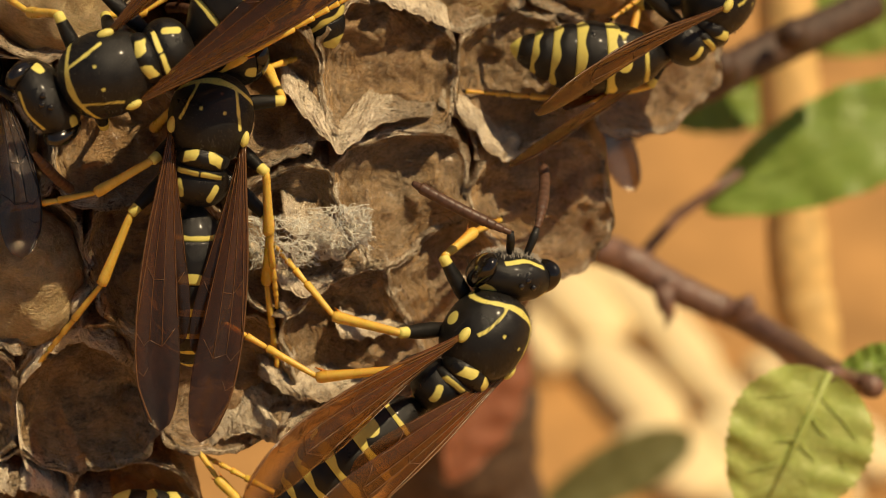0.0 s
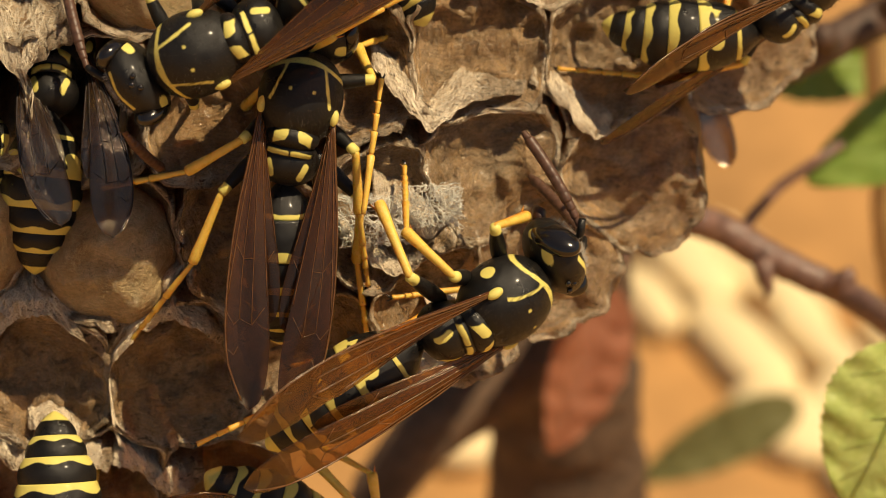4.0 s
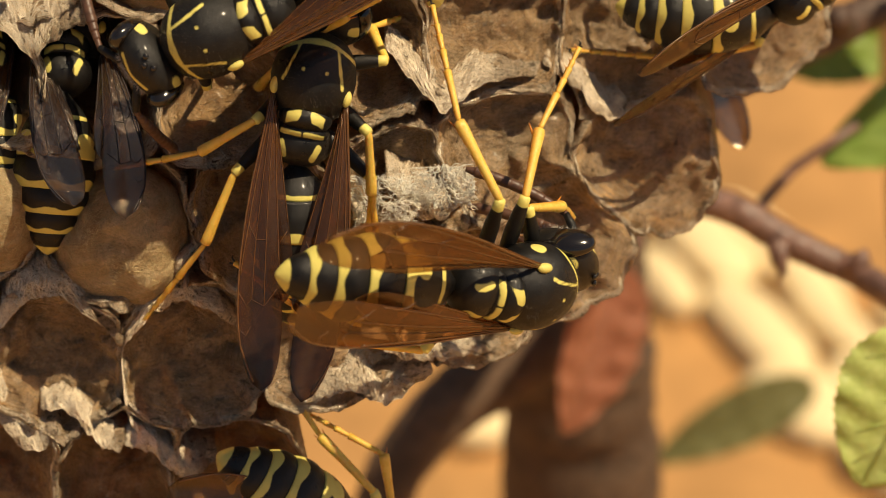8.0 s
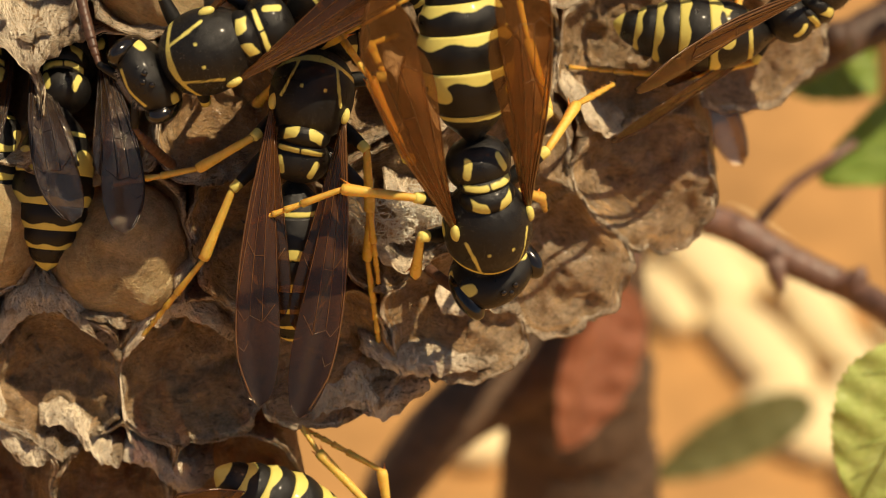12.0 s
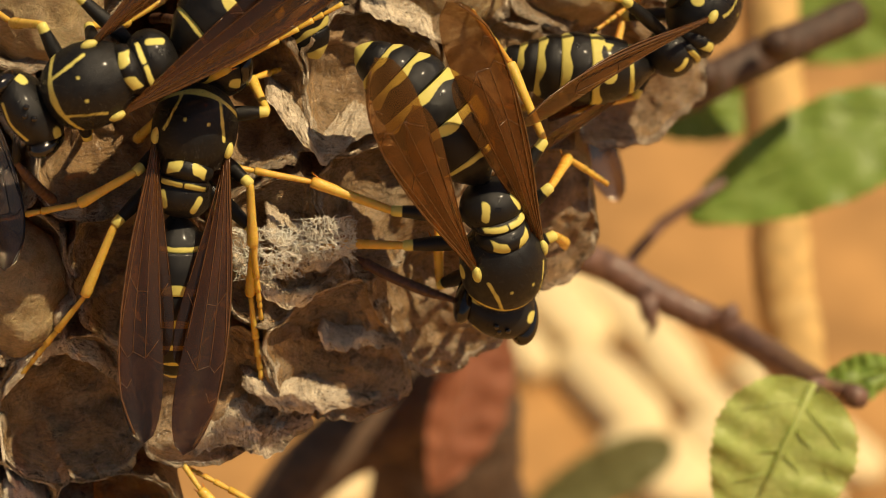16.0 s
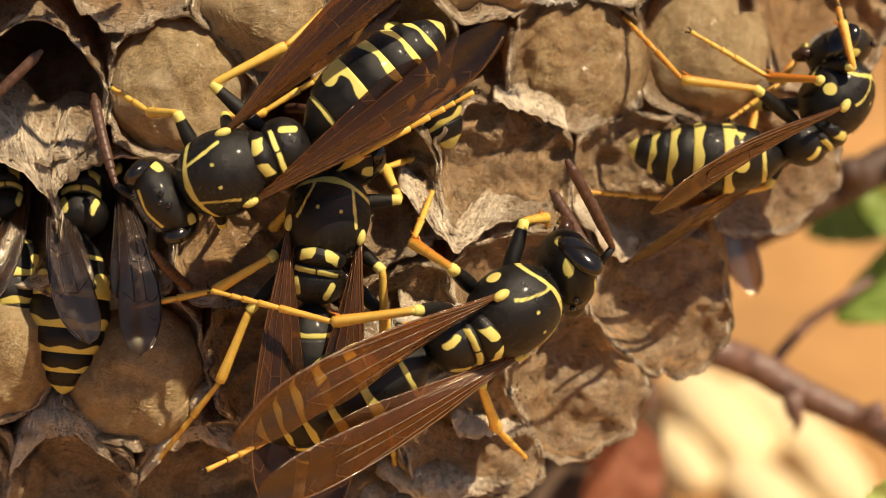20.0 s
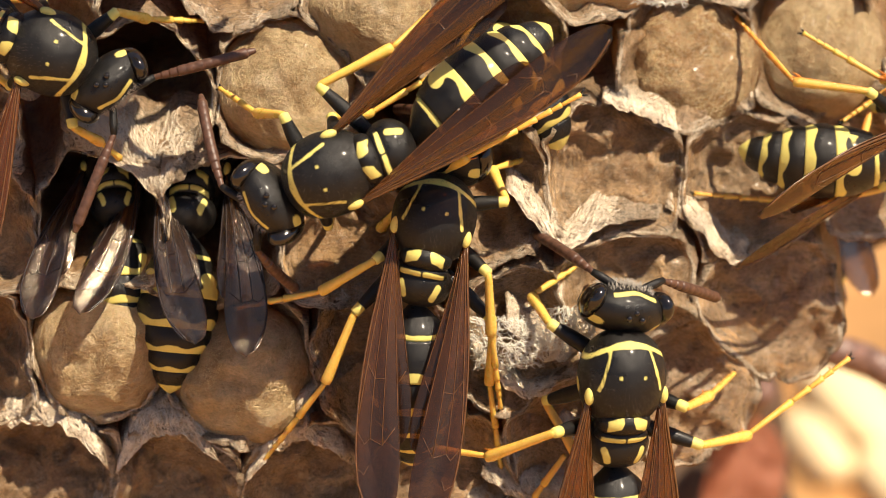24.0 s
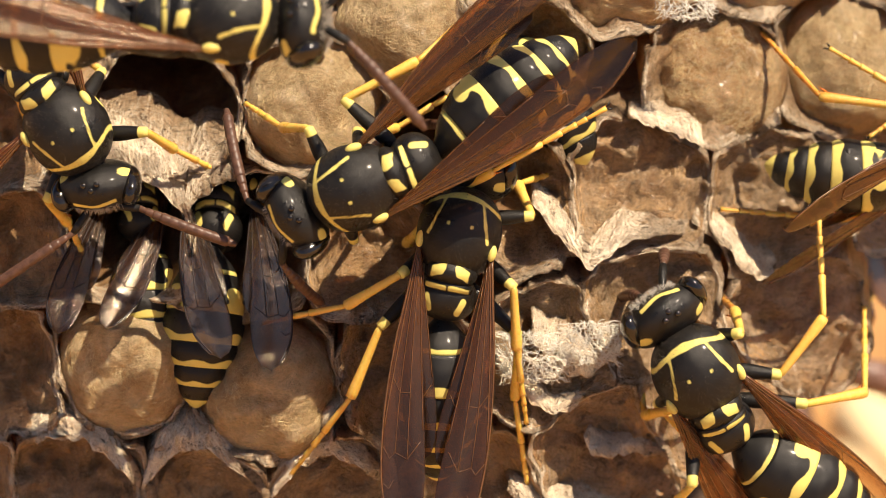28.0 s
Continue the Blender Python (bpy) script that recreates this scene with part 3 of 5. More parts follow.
def nest():
    thing = tagged(new("wasp_nest", None), "grey-brown paper wasp nest with open and silk-capped cells", "nest")
    thing.matrix_world = Matrix.Translation(at(784, 500, 16))
    inv = thing.matrix_world.inverted()
    lean_u, lean_v = -0.08, -0.55
    lines, silks, browns = [], [], []
    for i, (cu, cv, kind) in enumerate(CELLS):
        outline = cell_outline(i)
        n = len(outline)
        rims = [rim_depth(cu + d[0] * r, cv + d[1] * r) for d, r in outline]
        flat = sum(rims) / n

        def spot(k, scale, depth, rag=0.0):
            d, r = outline[k % n]
            u, v = cu + d[0] * r * scale, cv + d[1] * r * scale
            eu, ev = cu + d[0] * r, cv + d[1] * r
            w = math.exp(-depth * 0.45) if depth > 0 else 1.0
            w = min(w, scale ** 3)
            hh = rims[k % n] * w + flat * (1 - w) + depth + rag * min(1.0, scale) ** 8 * (1.6 * noise.noise((eu * 0.05, ev * 0.05, 9.0)) + 0.9 * noise.noise((eu * 0.14, ev * 0.14, 4.0)))
            push = noise.noise_vector((u * 0.011, v * 0.011, hh * 0.25)) * 15 + noise.noise_vector((u * 0.034, v * 0.034, hh * 0.8)) * 6
            u, v, hh = u + push.x, v + push.y, hh + push.z * 0.03
            soft = min(1.0, max(0.0, depth) / 2.0)
            wob = 9.0 * soft * noise.noise((u * 0.016, v * 0.016, depth * 0.5)) + 3.5 * noise.noise((u * 0.05, v * 0.05, depth * 1.2))
            hh += min(1.0, max(0.0, depth) / 0.6) * (0.8 * noise.noise((u * 0.013, v * 0.013, 3.3)) + 0.45 * noise.noise((u * 0.035, v * 0.035, 1.7)) + 0.16 * noise.noise((u * 0.09, v * 0.09, 6.1)))
            return inv @ at(u + lean_u * depth * 43 + wob, v + lean_v * depth * 43 + wob * 0.7, hh)

        def ring(scale, depth, rag=0.0):
            return [spot(k, scale, depth, rag) for k in range(n)]

        deep = DEEP.get(i, 1.9 + 0.4 * math.sin(i * 2.3))
        rings = [ring(1.0, 9.0), ring(1.0, 5.0), ring(1.0, 2.5), ring(1.0, 1.0), ring(1.0, 0.2, 0.5), ring(1.0, -0.16, 0.5), ring(0.985, -0.14, 0.5), ring(0.96, 0.0, 0.5)]
        marks = [0.0, 0.0, 0.15, 0.4, 0.7, 0.8, 0.85, 0.8]
        full = 0.6 if deep < 5 else 0.22
        for q in range(1, 19):
            a = math.pi / 2 * q / 18.4
            s, dp = 0.945 * math.cos(a) ** full, math.sin(a) ** 1.2
            rings.append(ring(s, dp * deep, 0.3 if dp * deep < 1 else 0))
            marks.append(max(0.0, 0.7 - 0.5 * dp * deep))
        verts, faces = loft(rings, cap=True)
        part("cell", mesh_data("cell", verts, faces, PAPER, [m for m in marks for _ in range(n)]), None, thing)
        if kind:
            dome = []
            rise = 2.7 if kind == 1 else 1.5
            mean = min(116.0, sum(r for _, r in outline) / n)
            round_r = [sum(min(outline[(k + o) % n][1], 135) for o in range(-9, 10)) / 19 for k in range(n)]
            for s in (1.06, 1.03, 0.99, 0.94, 0.88, 0.81, 0.73, 0.64, 0.54, 0.43, 0.31, 0.18, 0.05):
                pts = []
                for k, (d, r) in enumerate(outline):
                    rr = (0.45 * round_r[k] + 0.55 * mean) * s
                    eu, ev = cu + d[0] * rr, cv + d[1] * rr
                    hh = flat + 1.7 - rise * (max(0.0, 1.13 - s * s) ** 0.5) + 0.9 * noise.noise((eu * 0.009, ev * 0.009, 7.0)) + 0.3 * noise.noise((eu * 0.03, ev * 0.03, 3.0)) + 0.06 * noise.noise((eu * 0.09, ev * 0.09, 3.0))
                    pts.append(inv @ at(eu, ev + 6, hh))
                dome.append(pts)
            rnd = random.Random(i + 50)
            for q in range(900):
                k, s, turn, pts = rnd.uniform(0, n), rnd.uniform(2, 10), rnd.uniform(0, 6.283), []
                for e in range(6):
                    k0, s0 = int(math.floor(k)), int(max(0, min(11, s)))
                    w, z = k - k0, max(0.0, min(1.0, s - s0))
                    lo = dome[s0][k0 % n].lerp(dome[s0][(k0 + 1) % n], w)
                    hi = dome[s0 + 1][k0 % n].lerp(dome[s0 + 1][(k0 + 1) % n], w)
                    pts.append(lo.lerp(hi, z) - AWAY * rnd.uniform(0.000004, 0.00002))
                    k, s = k + math.cos(turn) * 12 / (14 - s), min(11.5, max(1.0, s + 0.55 * math.sin(turn)))
                    turn += rnd.uniform(-0.2, 0.2)
                silks.append(tube(pts, [0.000003, 0.000006, 0.000008, 0.000007, 0.000006, 0.000003], 3, 0.5))
            part("cell_cap", mesh_data("cell_cap", *loft(dome, cap=True), SILK if kind == 1 else PAPER, [0.0] * (13 * n)), None, thing, "domed pale silk cap" if kind == 1 else "brown silk cap")
        rnd = random.Random(i + 300)
        for q in range(0 if kind or deep > 5 else 420):
            k, s, turn, pts = rnd.uniform(0, n), rnd.uniform(9, 23), rnd.gauss(0, 0.5), []
            for e in range(6):
                k0, s0 = int(math.floor(k)), int(max(8, min(24, s)))
                w, z = k - k0, max(0.0, min(1.0, s - s0))
                lo = rings[s0][k0 % n].lerp(rings[s0][(k0 + 1) % n], w)
                hi = rings[s0 + 1][k0 % n].lerp(rings[s0 + 1][(k0 + 1) % n], w)
                pts.append(lo.lerp(hi, z) - AWAY * rnd.uniform(0.000006, 0.000024))
                k, s = k + math.cos(turn) * 1.3 * (1 + max(0.0, s - 18) * 0.25), min(24.5, max(8.0, s + 0.5 * math.sin(turn)))
                turn += rnd.uniform(-0.25, 0.25)
            browns.append(tube(pts, [0.000004, 0.00001, 0.000012, 0.000012, 0.000009, 0.000004], 3, 0.5))
        rnd = random.Random(i)
        for q in range(380):
            k, dp = rnd.uniform(0, n), rnd.choice((-0.12, -0.1, 0.0, 0.2)) + rnd.uniform(0, 0.12)
            dk, dd = rnd.choice((-1, 1)) * rnd.uniform(0.3, 1.4), rnd.uniform(-0.03, 0.22)
            w0 = rnd.uniform(0.955, 0.985)
            pts = []
            for e in range(6):
                k0, wk = int(math.floor(k)), k - math.floor(k)
                sc = w0 - max(0.0, dp) * 0.06
                pts.append(spot(k0, sc, max(-0.15, dp), 0.4).lerp(spot(k0 + 1, sc, max(-0.15, dp), 0.4), wk) - AWAY * 0.00003 + Vector((rnd.uniform(-1, 1), rnd.uniform(-1, 1), rnd.uniform(-1, 1))) * 0.000012)
                k += dk
                dp += dd * rnd.uniform(0.6, 1.3)
            lines.append(tube(pts, [0.000006, 0.000012, 0.000013, 0.000012, 0.00001, 0.000005], 4, 0.5))
    # broad pale lips where the walls bend over: lower edge as (u, v), height, how far they hang out
    lips = (([(905, 345), (950, 400), (1010, 462), (1080, 415), (1180, 400)], 75, 1.6), ([(1, 770), (110, 770), (212, 862)], 80, 1.2), ([(212, 862), (262, 800), (330, 788), (440, 876)], 95, 1.4),
            ([(440, 880), (500, 812), (560, 798), (650, 850)], 85, 1.2), ([(120, 262), (180, 288), (240, 320), (285, 362), (330, 320), (385, 300)], 135, 1.2), ([(1078, 195), (1130, 215), (1202, 245), (1210, 310)], 50, 1.4),
            ([(905, 580), (940, 632), (985, 655), (1030, 640), (1062, 590)], 95, 1.0), ([(130, 1000), (200, 985), (262, 1060), (330, 1040)], 120, 1.2), ([(436, 900), (446, 985), (470, 1040), (535, 1085)], 30, 0.6), ([(440, 1052), (490, 1070), (545, 1112), (600, 1085)], 80, 1.2), ([(290, 985), (350, 1000), (400, 1060), (445, 1050)], 70, 1.0), ([(845, 640), (890, 690), (960, 720), (1020, 660)], 50, 1.2),
            ([(1000, 770), (1030, 800), (1080, 790), (1150, 800)], 60, 0.8), ([(1190, 380), (1260, 440), (1300, 480), (1390, 470)], 70, 0.8), ([(860, 860), (930, 900), (1000, 905), (1130, 890)], 70, 0.6), ([(770, 985), (840, 960), (905, 985), (985, 930)], 110, 0.4))
    for edge, tall, out in lips:
        tall, out = tall * 1.25, out * 0.62
        m, rows, verts, faces, marks = 40, 14, [], [], []
        for a in range(m + 1):
            s = a / m * (len(edge) - 1)
            k = min(len(edge) - 2, int(s))
            w = s - k
            q0, q1, q2, q3 = (edge[max(0, min(len(edge) - 1, k + o))] for o in (-1, 0, 1, 2))
            u, v = (0.5 * (2 * b + (c - a0) * w + (2 * a0 - 5 * b + 4 * c - e) * w * w + (3 * b - a0 - 3 * c + e) * w ** 3) for a0, b, c, e in zip(q0, q1, q2, q3))
            fade = math.sin(math.pi * (0.08 + 0.84 * a / m)) ** 0.4
            for b in range(rows + 1):
                z = b / rows
                uu = u + 7 * noise.noise((u * 0.03, z * 2, 1.0))
                vv = v + (4 + 8 * (1 - z)) * noise.noise((u * 0.05, z * 3, 4.0)) * 0.8 + 7 * (1 - z) * noise.noise((u * 0.17, 0.3, 4.0)) - z * tall * fade
                base = 6.4 + max(0.0, uu - 950) * 0.0135 + max(0.0, vv - 560) * 0.006
                hh = base - out * fade * math.cos(z * 1.9) + 1.9 * z * z + 0.35 * noise.noise((uu * 0.03, vv * 0.03, 8.0)) + 0.14 * noise.noise((uu * 0.1, vv * 0.1, 2.0))
                verts.append(inv @ at(uu, vv, hh))
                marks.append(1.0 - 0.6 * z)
        n0 = len(verts)
        verts += [v + (AWAY * 0.00014) for v in verts]
        for a in range(m):
            for b in range(rows):
                k = a * (rows + 1) + b
                f = (k, k + rows + 1, k + rows + 2, k + 1)
                faces += [f[::-1], tuple(x + n0 for x in f)]
            k = a * (rows + 1)
            faces.append((k, k + rows + 1, k + rows + 1 + n0, k + n0))
        rnd = random.Random(int(edge[0][0]))
        for q in range(int(m * 24)):
            a, b, sl, pts = rnd.uniform(1, m - 9), rnd.uniform(0, rows * 0.7), rnd.choice((-1, 1)) * rnd.uniform(0.1, 2.2), []
            step = rnd.uniform(0.2, 0.8)
            for e in range(6):
                a0, b0 = int(a), int(max(0, min(rows - 1, b)))
                base = verts[a0 * (rows + 1) + b0].lerp(verts[(a0 + 1) * (rows + 1) + b0], a - a0)
                base = base.lerp(verts[a0 * (rows + 1) + b0 + 1], max(0.0, min(1.0, b - b0)))
                pts.append(base - AWAY * rnd.uniform(0.00001, 0.00005))
                a, b, sl = min(m - 1.01, a + step), b + sl * step, sl + rnd.uniform(-0.5, 0.5)
            lines.append(tube(pts, [0.000006, 0.000013, 0.000014, 0.000013, 0.00001, 0.000005], 4, 0.5))
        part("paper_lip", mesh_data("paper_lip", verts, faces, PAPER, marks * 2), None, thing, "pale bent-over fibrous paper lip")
    part("nest_stalk", mesh_data("nest_stalk", *tube([inv @ at(900, 200, 17), inv @ at(1000, 260, 30), inv @ at(1150, 420, 52), inv @ at(1242, 610, 92)], [0.004, 0.0022, 0.0015, 0.0018], 14), PAPER, [0.0] * 56), None, thing, "dark paper stalk that hangs the comb")
    part("comb_back", mesh_data("comb_back", *blob((0, 0, 0), (1, 1, 1), 40, 22, 0.6), PAPER, [0.0] * (40 * 23)), None, thing, "closed papery back of the comb").matrix_basis = inv @ Matrix.Translation(at(640, 330, 18)) @ TILT @ Matrix.Diagonal((0.0165, 0.0042, 0.0165, 1))
    rnd = random.Random(77)
    mats = []
    for mu, mv, ru, rv, count in ((905, 622, 70, 50, 330), (1010, 596, 60, 42, 290), (1180, -5, 60, 30, 160)):
        for q in range(count):
            u, v = mu + ru * rnd.uniform(-1, 1), mv + rv * rnd.uniform(-1, 1)
            a, pts = rnd.gauss(0.5, 0.45) if q % 3 else rnd.uniform(0, 3.14), []
            hh = 5.3 + max(0.0, v - 560) * 0.006 + 0.5 * noise.noise((u * 0.02, v * 0.02, 3.0)) + rnd.uniform(-0.15, 0.15) + 0.5 * ((u - mu) / ru) ** 2
            for e in range(7):
                pts.append(inv @ at(u, v, hh))
                a += rnd.uniform(-0.95, 0.95)
                if ((u - mu) / ru) ** 2 + ((v - mv) / rv) ** 2 > 0.8:
                    a = math.atan2(mv - v, mu - u) + rnd.uniform(-1.1, 1.1)
                u, v, hh = u + 5.5 * math.cos(a), v + 5.5 * math.sin(a), hh + rnd.uniform(-0.04, 0.05)
            mats.append(tube(pts, [0.000008, 0.000016, 0.000021, 0.000021, 0.000018, 0.000014, 0.000006], 4, 0.5))
    tagged(part("wall_fibre", mesh_data("wall_fibre", *merge(browns), BROWN_FIBRE), None, thing), "glossy brown wood fibres on the cell walls", kind="stuff")
    tagged(part("silk_fuzz", mesh_data("silk_fuzz", *merge(silks), SILK_FIBRE), None, thing), "fine golden threads over the silk caps", kind="stuff")
    tagged(part("fibre_mat", mesh_data("fibre_mat", *merge(mats), WHITE_FIBRE), None, thing), "tangled white wood fibres torn from the rims", kind="stuff")
    tagged(part("fibre_fuzz", mesh_data("fibre_fuzz", *merge(lines), FIBRE), None, thing), "pale loose wood fibres along the rims", kind="stuff")


nest()

# ---------------------------------------------------------------- the wasp: shared meshes, in metres, x to the head, z to the back


def marked(name, pieces, field, material=ARMOUR):
    verts, faces = merge(pieces)
    return mesh_data(name, [Vector(v) * MM for v in verts], faces, material, [field(*v) for v in verts])


def seg_dist(x, y, ax, ay, bx, by):
    dx, dy = bx - ax, by - ay
    k = max(0, min(1, ((x - ax) * dx + (y - ay) * dy) / (dx * dx + dy * dy)))
    return math.hypot(x - ax - k * dx, y - ay - k * dy)


def scutum_marks(x, y, z):
    y = abs(y)
    m = 0.075 + 0.06 * max(0, 1 - y) - abs(x - (1.98 - 0.24 * y * y)) if z > -1.2 and x > 0.9 else -1
    m = max(m, 0.055 - seg_dist(x, y, 1.75, 0.80, 0.20, 1.25))
    m = max(m, 0.085 - math.hypot((x - 0.75) * 0.8, y - 0.5))
    if z < 0.9:
        m = max(m, 0.30 - math.hypot(x - 0.2, (z + 0.35) * 0.9)) if y > 1.2 else m
    return m


def scutellum_marks(x, y, z):
    y = abs(y)
    return min(0.24 - abs(x + 1.12 + 0.35 * y * y), min(y - 0.20 - 0.3 * max(0, -1.1 - x), 0.80 - y)) if z > 0.3 else -0.5


def metanotum_marks(x, y, z):
    y = abs(y)
    return min(0.11 - abs(x + 1.92), min(y - 0.03, 0.92 - y)) if z > 0 else -0.5


def propodeum_marks(x, y, z):
    y = abs(y)
    return 0.12 - seg_dist(x, y, -2.35, 0.78, -2.90, 0.60) if z > -1.0 else -0.5


W_SCUTUM = marked("thorax", [blob((0.45, 0, -0.15), (1.95, 1.78, 1.70), 96, 68, 0.85)], scutum_marks)
W_SCUTELLUM = marked("scutellum", [blob((-1.22, 0, 0.22), (0.62, 1.12, 1.02), 64, 36, 0.8)], scutellum_marks)
W_METANOTUM = marked("metanotum", [blob((-1.80, 0, 0.0), (0.40, 1.10, 0.95), 64, 28, 0.8)], metanotum_marks)
W_PROPODEUM = marked("propodeum", [blob((-2.25, 0, -0.50), (1.05, 1.30, 1.22), 60, 40, 0.85)], propodeum_marks)
W_TEGULA = marked("tegula", [blob((0, 0, 0), (0.36, 0.20, 0.22), 16, 10)], lambda x, y, z: 0.3)


def head_marks(x, y, z):
    y = abs(y)
    m = min(0.085 - abs(x - 1.47 - 0.05 * math.cos(4 * y) + 0.10 * y * y), 0.92 - y) if z > 0.2 else -0.5
    m = max(m, 0.17 - math.hypot((x - 0.40) * 1.0, (z + 1.05) * 0.55) if y > 0.9 else -0.5)
    return max(m, 0.20 - math.hypot((x - 0.30) * 1.1, (z - 0.05) * 0.6) if y > 1.0 else -0.5)


W_HEAD = marked("head", [blob((0.85, 0, -0.55), (0.98, 1.78, 1.62), 88, 60, 0.8), blob((0.0, 0, -0.45), (0.5, 0.5, 0.5), 16, 10)], head_marks)
W_EYE = marked("eye", [blob((0, 0, 0), (0.70, 0.50, 1.18), 28, 22, 0.9)], lambda x, y, z: -1, EYE)
W_MANDIBLE = mesh_data("mandible", [Vector(v) * MM for v in tube([(0, 0, 0), (0.3, 0.05, -0.35), (0.35, -0.25, -0.75), (0.3, -0.6, -0.9)], [0.3, 0.28, 0.2, 0.06], 10)[0]],
                       tube([(0, 0, 0), (0.3, 0.05, -0.35), (0.35, -0.25, -0.75), (0.3, -0.6, -0.9)], [0.3, 0.28, 0.2, 0.06], 10)[1], MANDIBLE)
W_OCELLUS = mesh_data("ocellus", [Vector(v) * MM for v in blob((0, 0, 0), (0.13, 0.13, 0.11), 12, 8)[0]], blob((0, 0, 0), (0.13, 0.13, 0.11), 12, 8)[1], EYE)
W_SCAPE = marked("scape", [tube([(0, 0, 0), (0.15, 0, 0), (0.9, 0, 0.03), (1.35, 0, 0)], [0.10, 0.15, 0.18, 0.14], 12)], lambda x, y, z: -0.2)


def face_fuzz():
    rnd = random.Random(12)
    hairs = []
    for k in range(620):
        y, z = rnd.uniform(-0.95, 0.95), rnd.uniform(-1.7, 0.55)
        q = 1 - (y / 1.78) ** 2 - ((z + 0.55) / 1.62) ** 2
        if q > 0.05:
            x = 0.85 + 0.98 * q ** 0.5
            tip = Vector((x + rnd.uniform(0.12, 0.30), y * 1.06 + rnd.uniform(-0.08, 0.08), z + rnd.uniform(-0.12, 0.10)))
            hairs.append(tube([Vector((x - 0.03, y, z)) * MM, tip * MM], [0.012 * MM, 0.003 * MM], 4))
    return mesh_data("face_fuzz", *merge(hairs), FUZZ)


def back_fuzz():
    rnd = random.Random(13)
    hairs = []
    for k in range(900):
        a, b = rnd.uniform(0.15, 2.9), rnd.uniform(0.2, 2.94)
        s = math.sin(a) ** 0.85
        n = Vector((math.cos(a), s * math.cos(b), s * math.sin(b)))
        q = Vector((0.45 + 1.95 * n.x, 1.78 * n.y, -0.15 + 1.70 * n.z))
        tip = q + n * rnd.uniform(0.06, 0.15) + Vector((rnd.uniform(-0.06, 0.02), rnd.uniform(-0.04, 0.04), 0))
        hairs.append(tube([(q - n * 0.02) * MM, tip * MM], [0.006 * MM, 0.002 * MM], 3))
    return mesh_data("back_fuzz", *merge(hairs), DOWN)


W_FACE_FUZZ, W_BACK_FUZZ = face_fuzz(), back_fuzz()


def flagellum():
    pts, rad = [], []
    for k in range(12):
        x = 0.36 * k
        for e, r in ((0.0, 0.95), (0.06, 1.0), (0.30, 1.0), (0.345, 0.96)):
            pts.append((x + e, 0.0, -0.045 * (x + e) ** 2))
            rad.append(r * (0.13 + 0.10 * min(1, k / 3)) * (1 if k < 11 else 0.8 - e))
    v, f = tube(pts, rad, 12)
    return mesh_data("flagellum", [Vector(p) * MM for p in v], f, ANTENNA)


W_FLAGELLUM = flagellum()


def tergite(k, r0, r1, length, flat):
    """One ring of the gaster; its hind margin wears a scalloped yellow band."""
    rows, n = 16, 56
    verts, marks = [], []
    rings = []
    for i in range(rows + 3):
        s = min(1.0, i / rows)
        if k == 5:
            r = r0 * math.cos(s * math.pi / 2 * 0.97) ** 0.75
        elif k == 0:
            r = r0 + (r1 - r0) * (math.sin(s * math.pi / 2) ** 1.5)
        else:
            r = r0 + (r1 - r0) * s + 0.10 * r0 * math.sin(s * math.pi)
        if i > rows:
            r = r - 0.05 * (i - rows) - 0.02
        pts = []
        for j in range(n):
            a = 2 * math.pi * j / n
            x = -length * s - (0.02 if i > rows else 0) + (0.03 * (i - rows - 1) if i > rows + 1 else 0)
            pts.append((x, r * math.cos(a), r * flat * math.sin(a)))
            edge = 0.27 + 0.07 * math.cos(6 * a + math.pi) + 0.05 * math.cos(2 * a) if k not in (0, 5) else 0.28
            m = (edge * length - (length + x))
            if k == 0:
                m = 0.24 - (length + x)
            if k == 1:
                m = max(m, 0.36 - math.hypot((x + 0.95) * 1.0, (abs(math.cos(a)) - 0.80) * 1.9)) if math.sin(a) > -0.4 else m
            if k == 5:
                m = 0.45 - (length + x)
            marks.append(m)
        rings.append(pts)
    v, f = loft(rings)
    return mesh_data("abdomen_ring", [Vector(p) * MM for p in v], f, ARMOUR, marks)


RINGS = [(0.24, 1.30, 1.50, 0.9), (1.38, 1.80, 1.75, 0.9), (1.74, 1.70, 1.45, 0.9), (1.64, 1.38, 1.15, 0.9), (1.32, 0.98, 0.95, 0.9), (0.94, 0.05, 1.15, 0.9)]
W_RINGS = [tergite(k, *r) for k, r in enumerate(RINGS)]


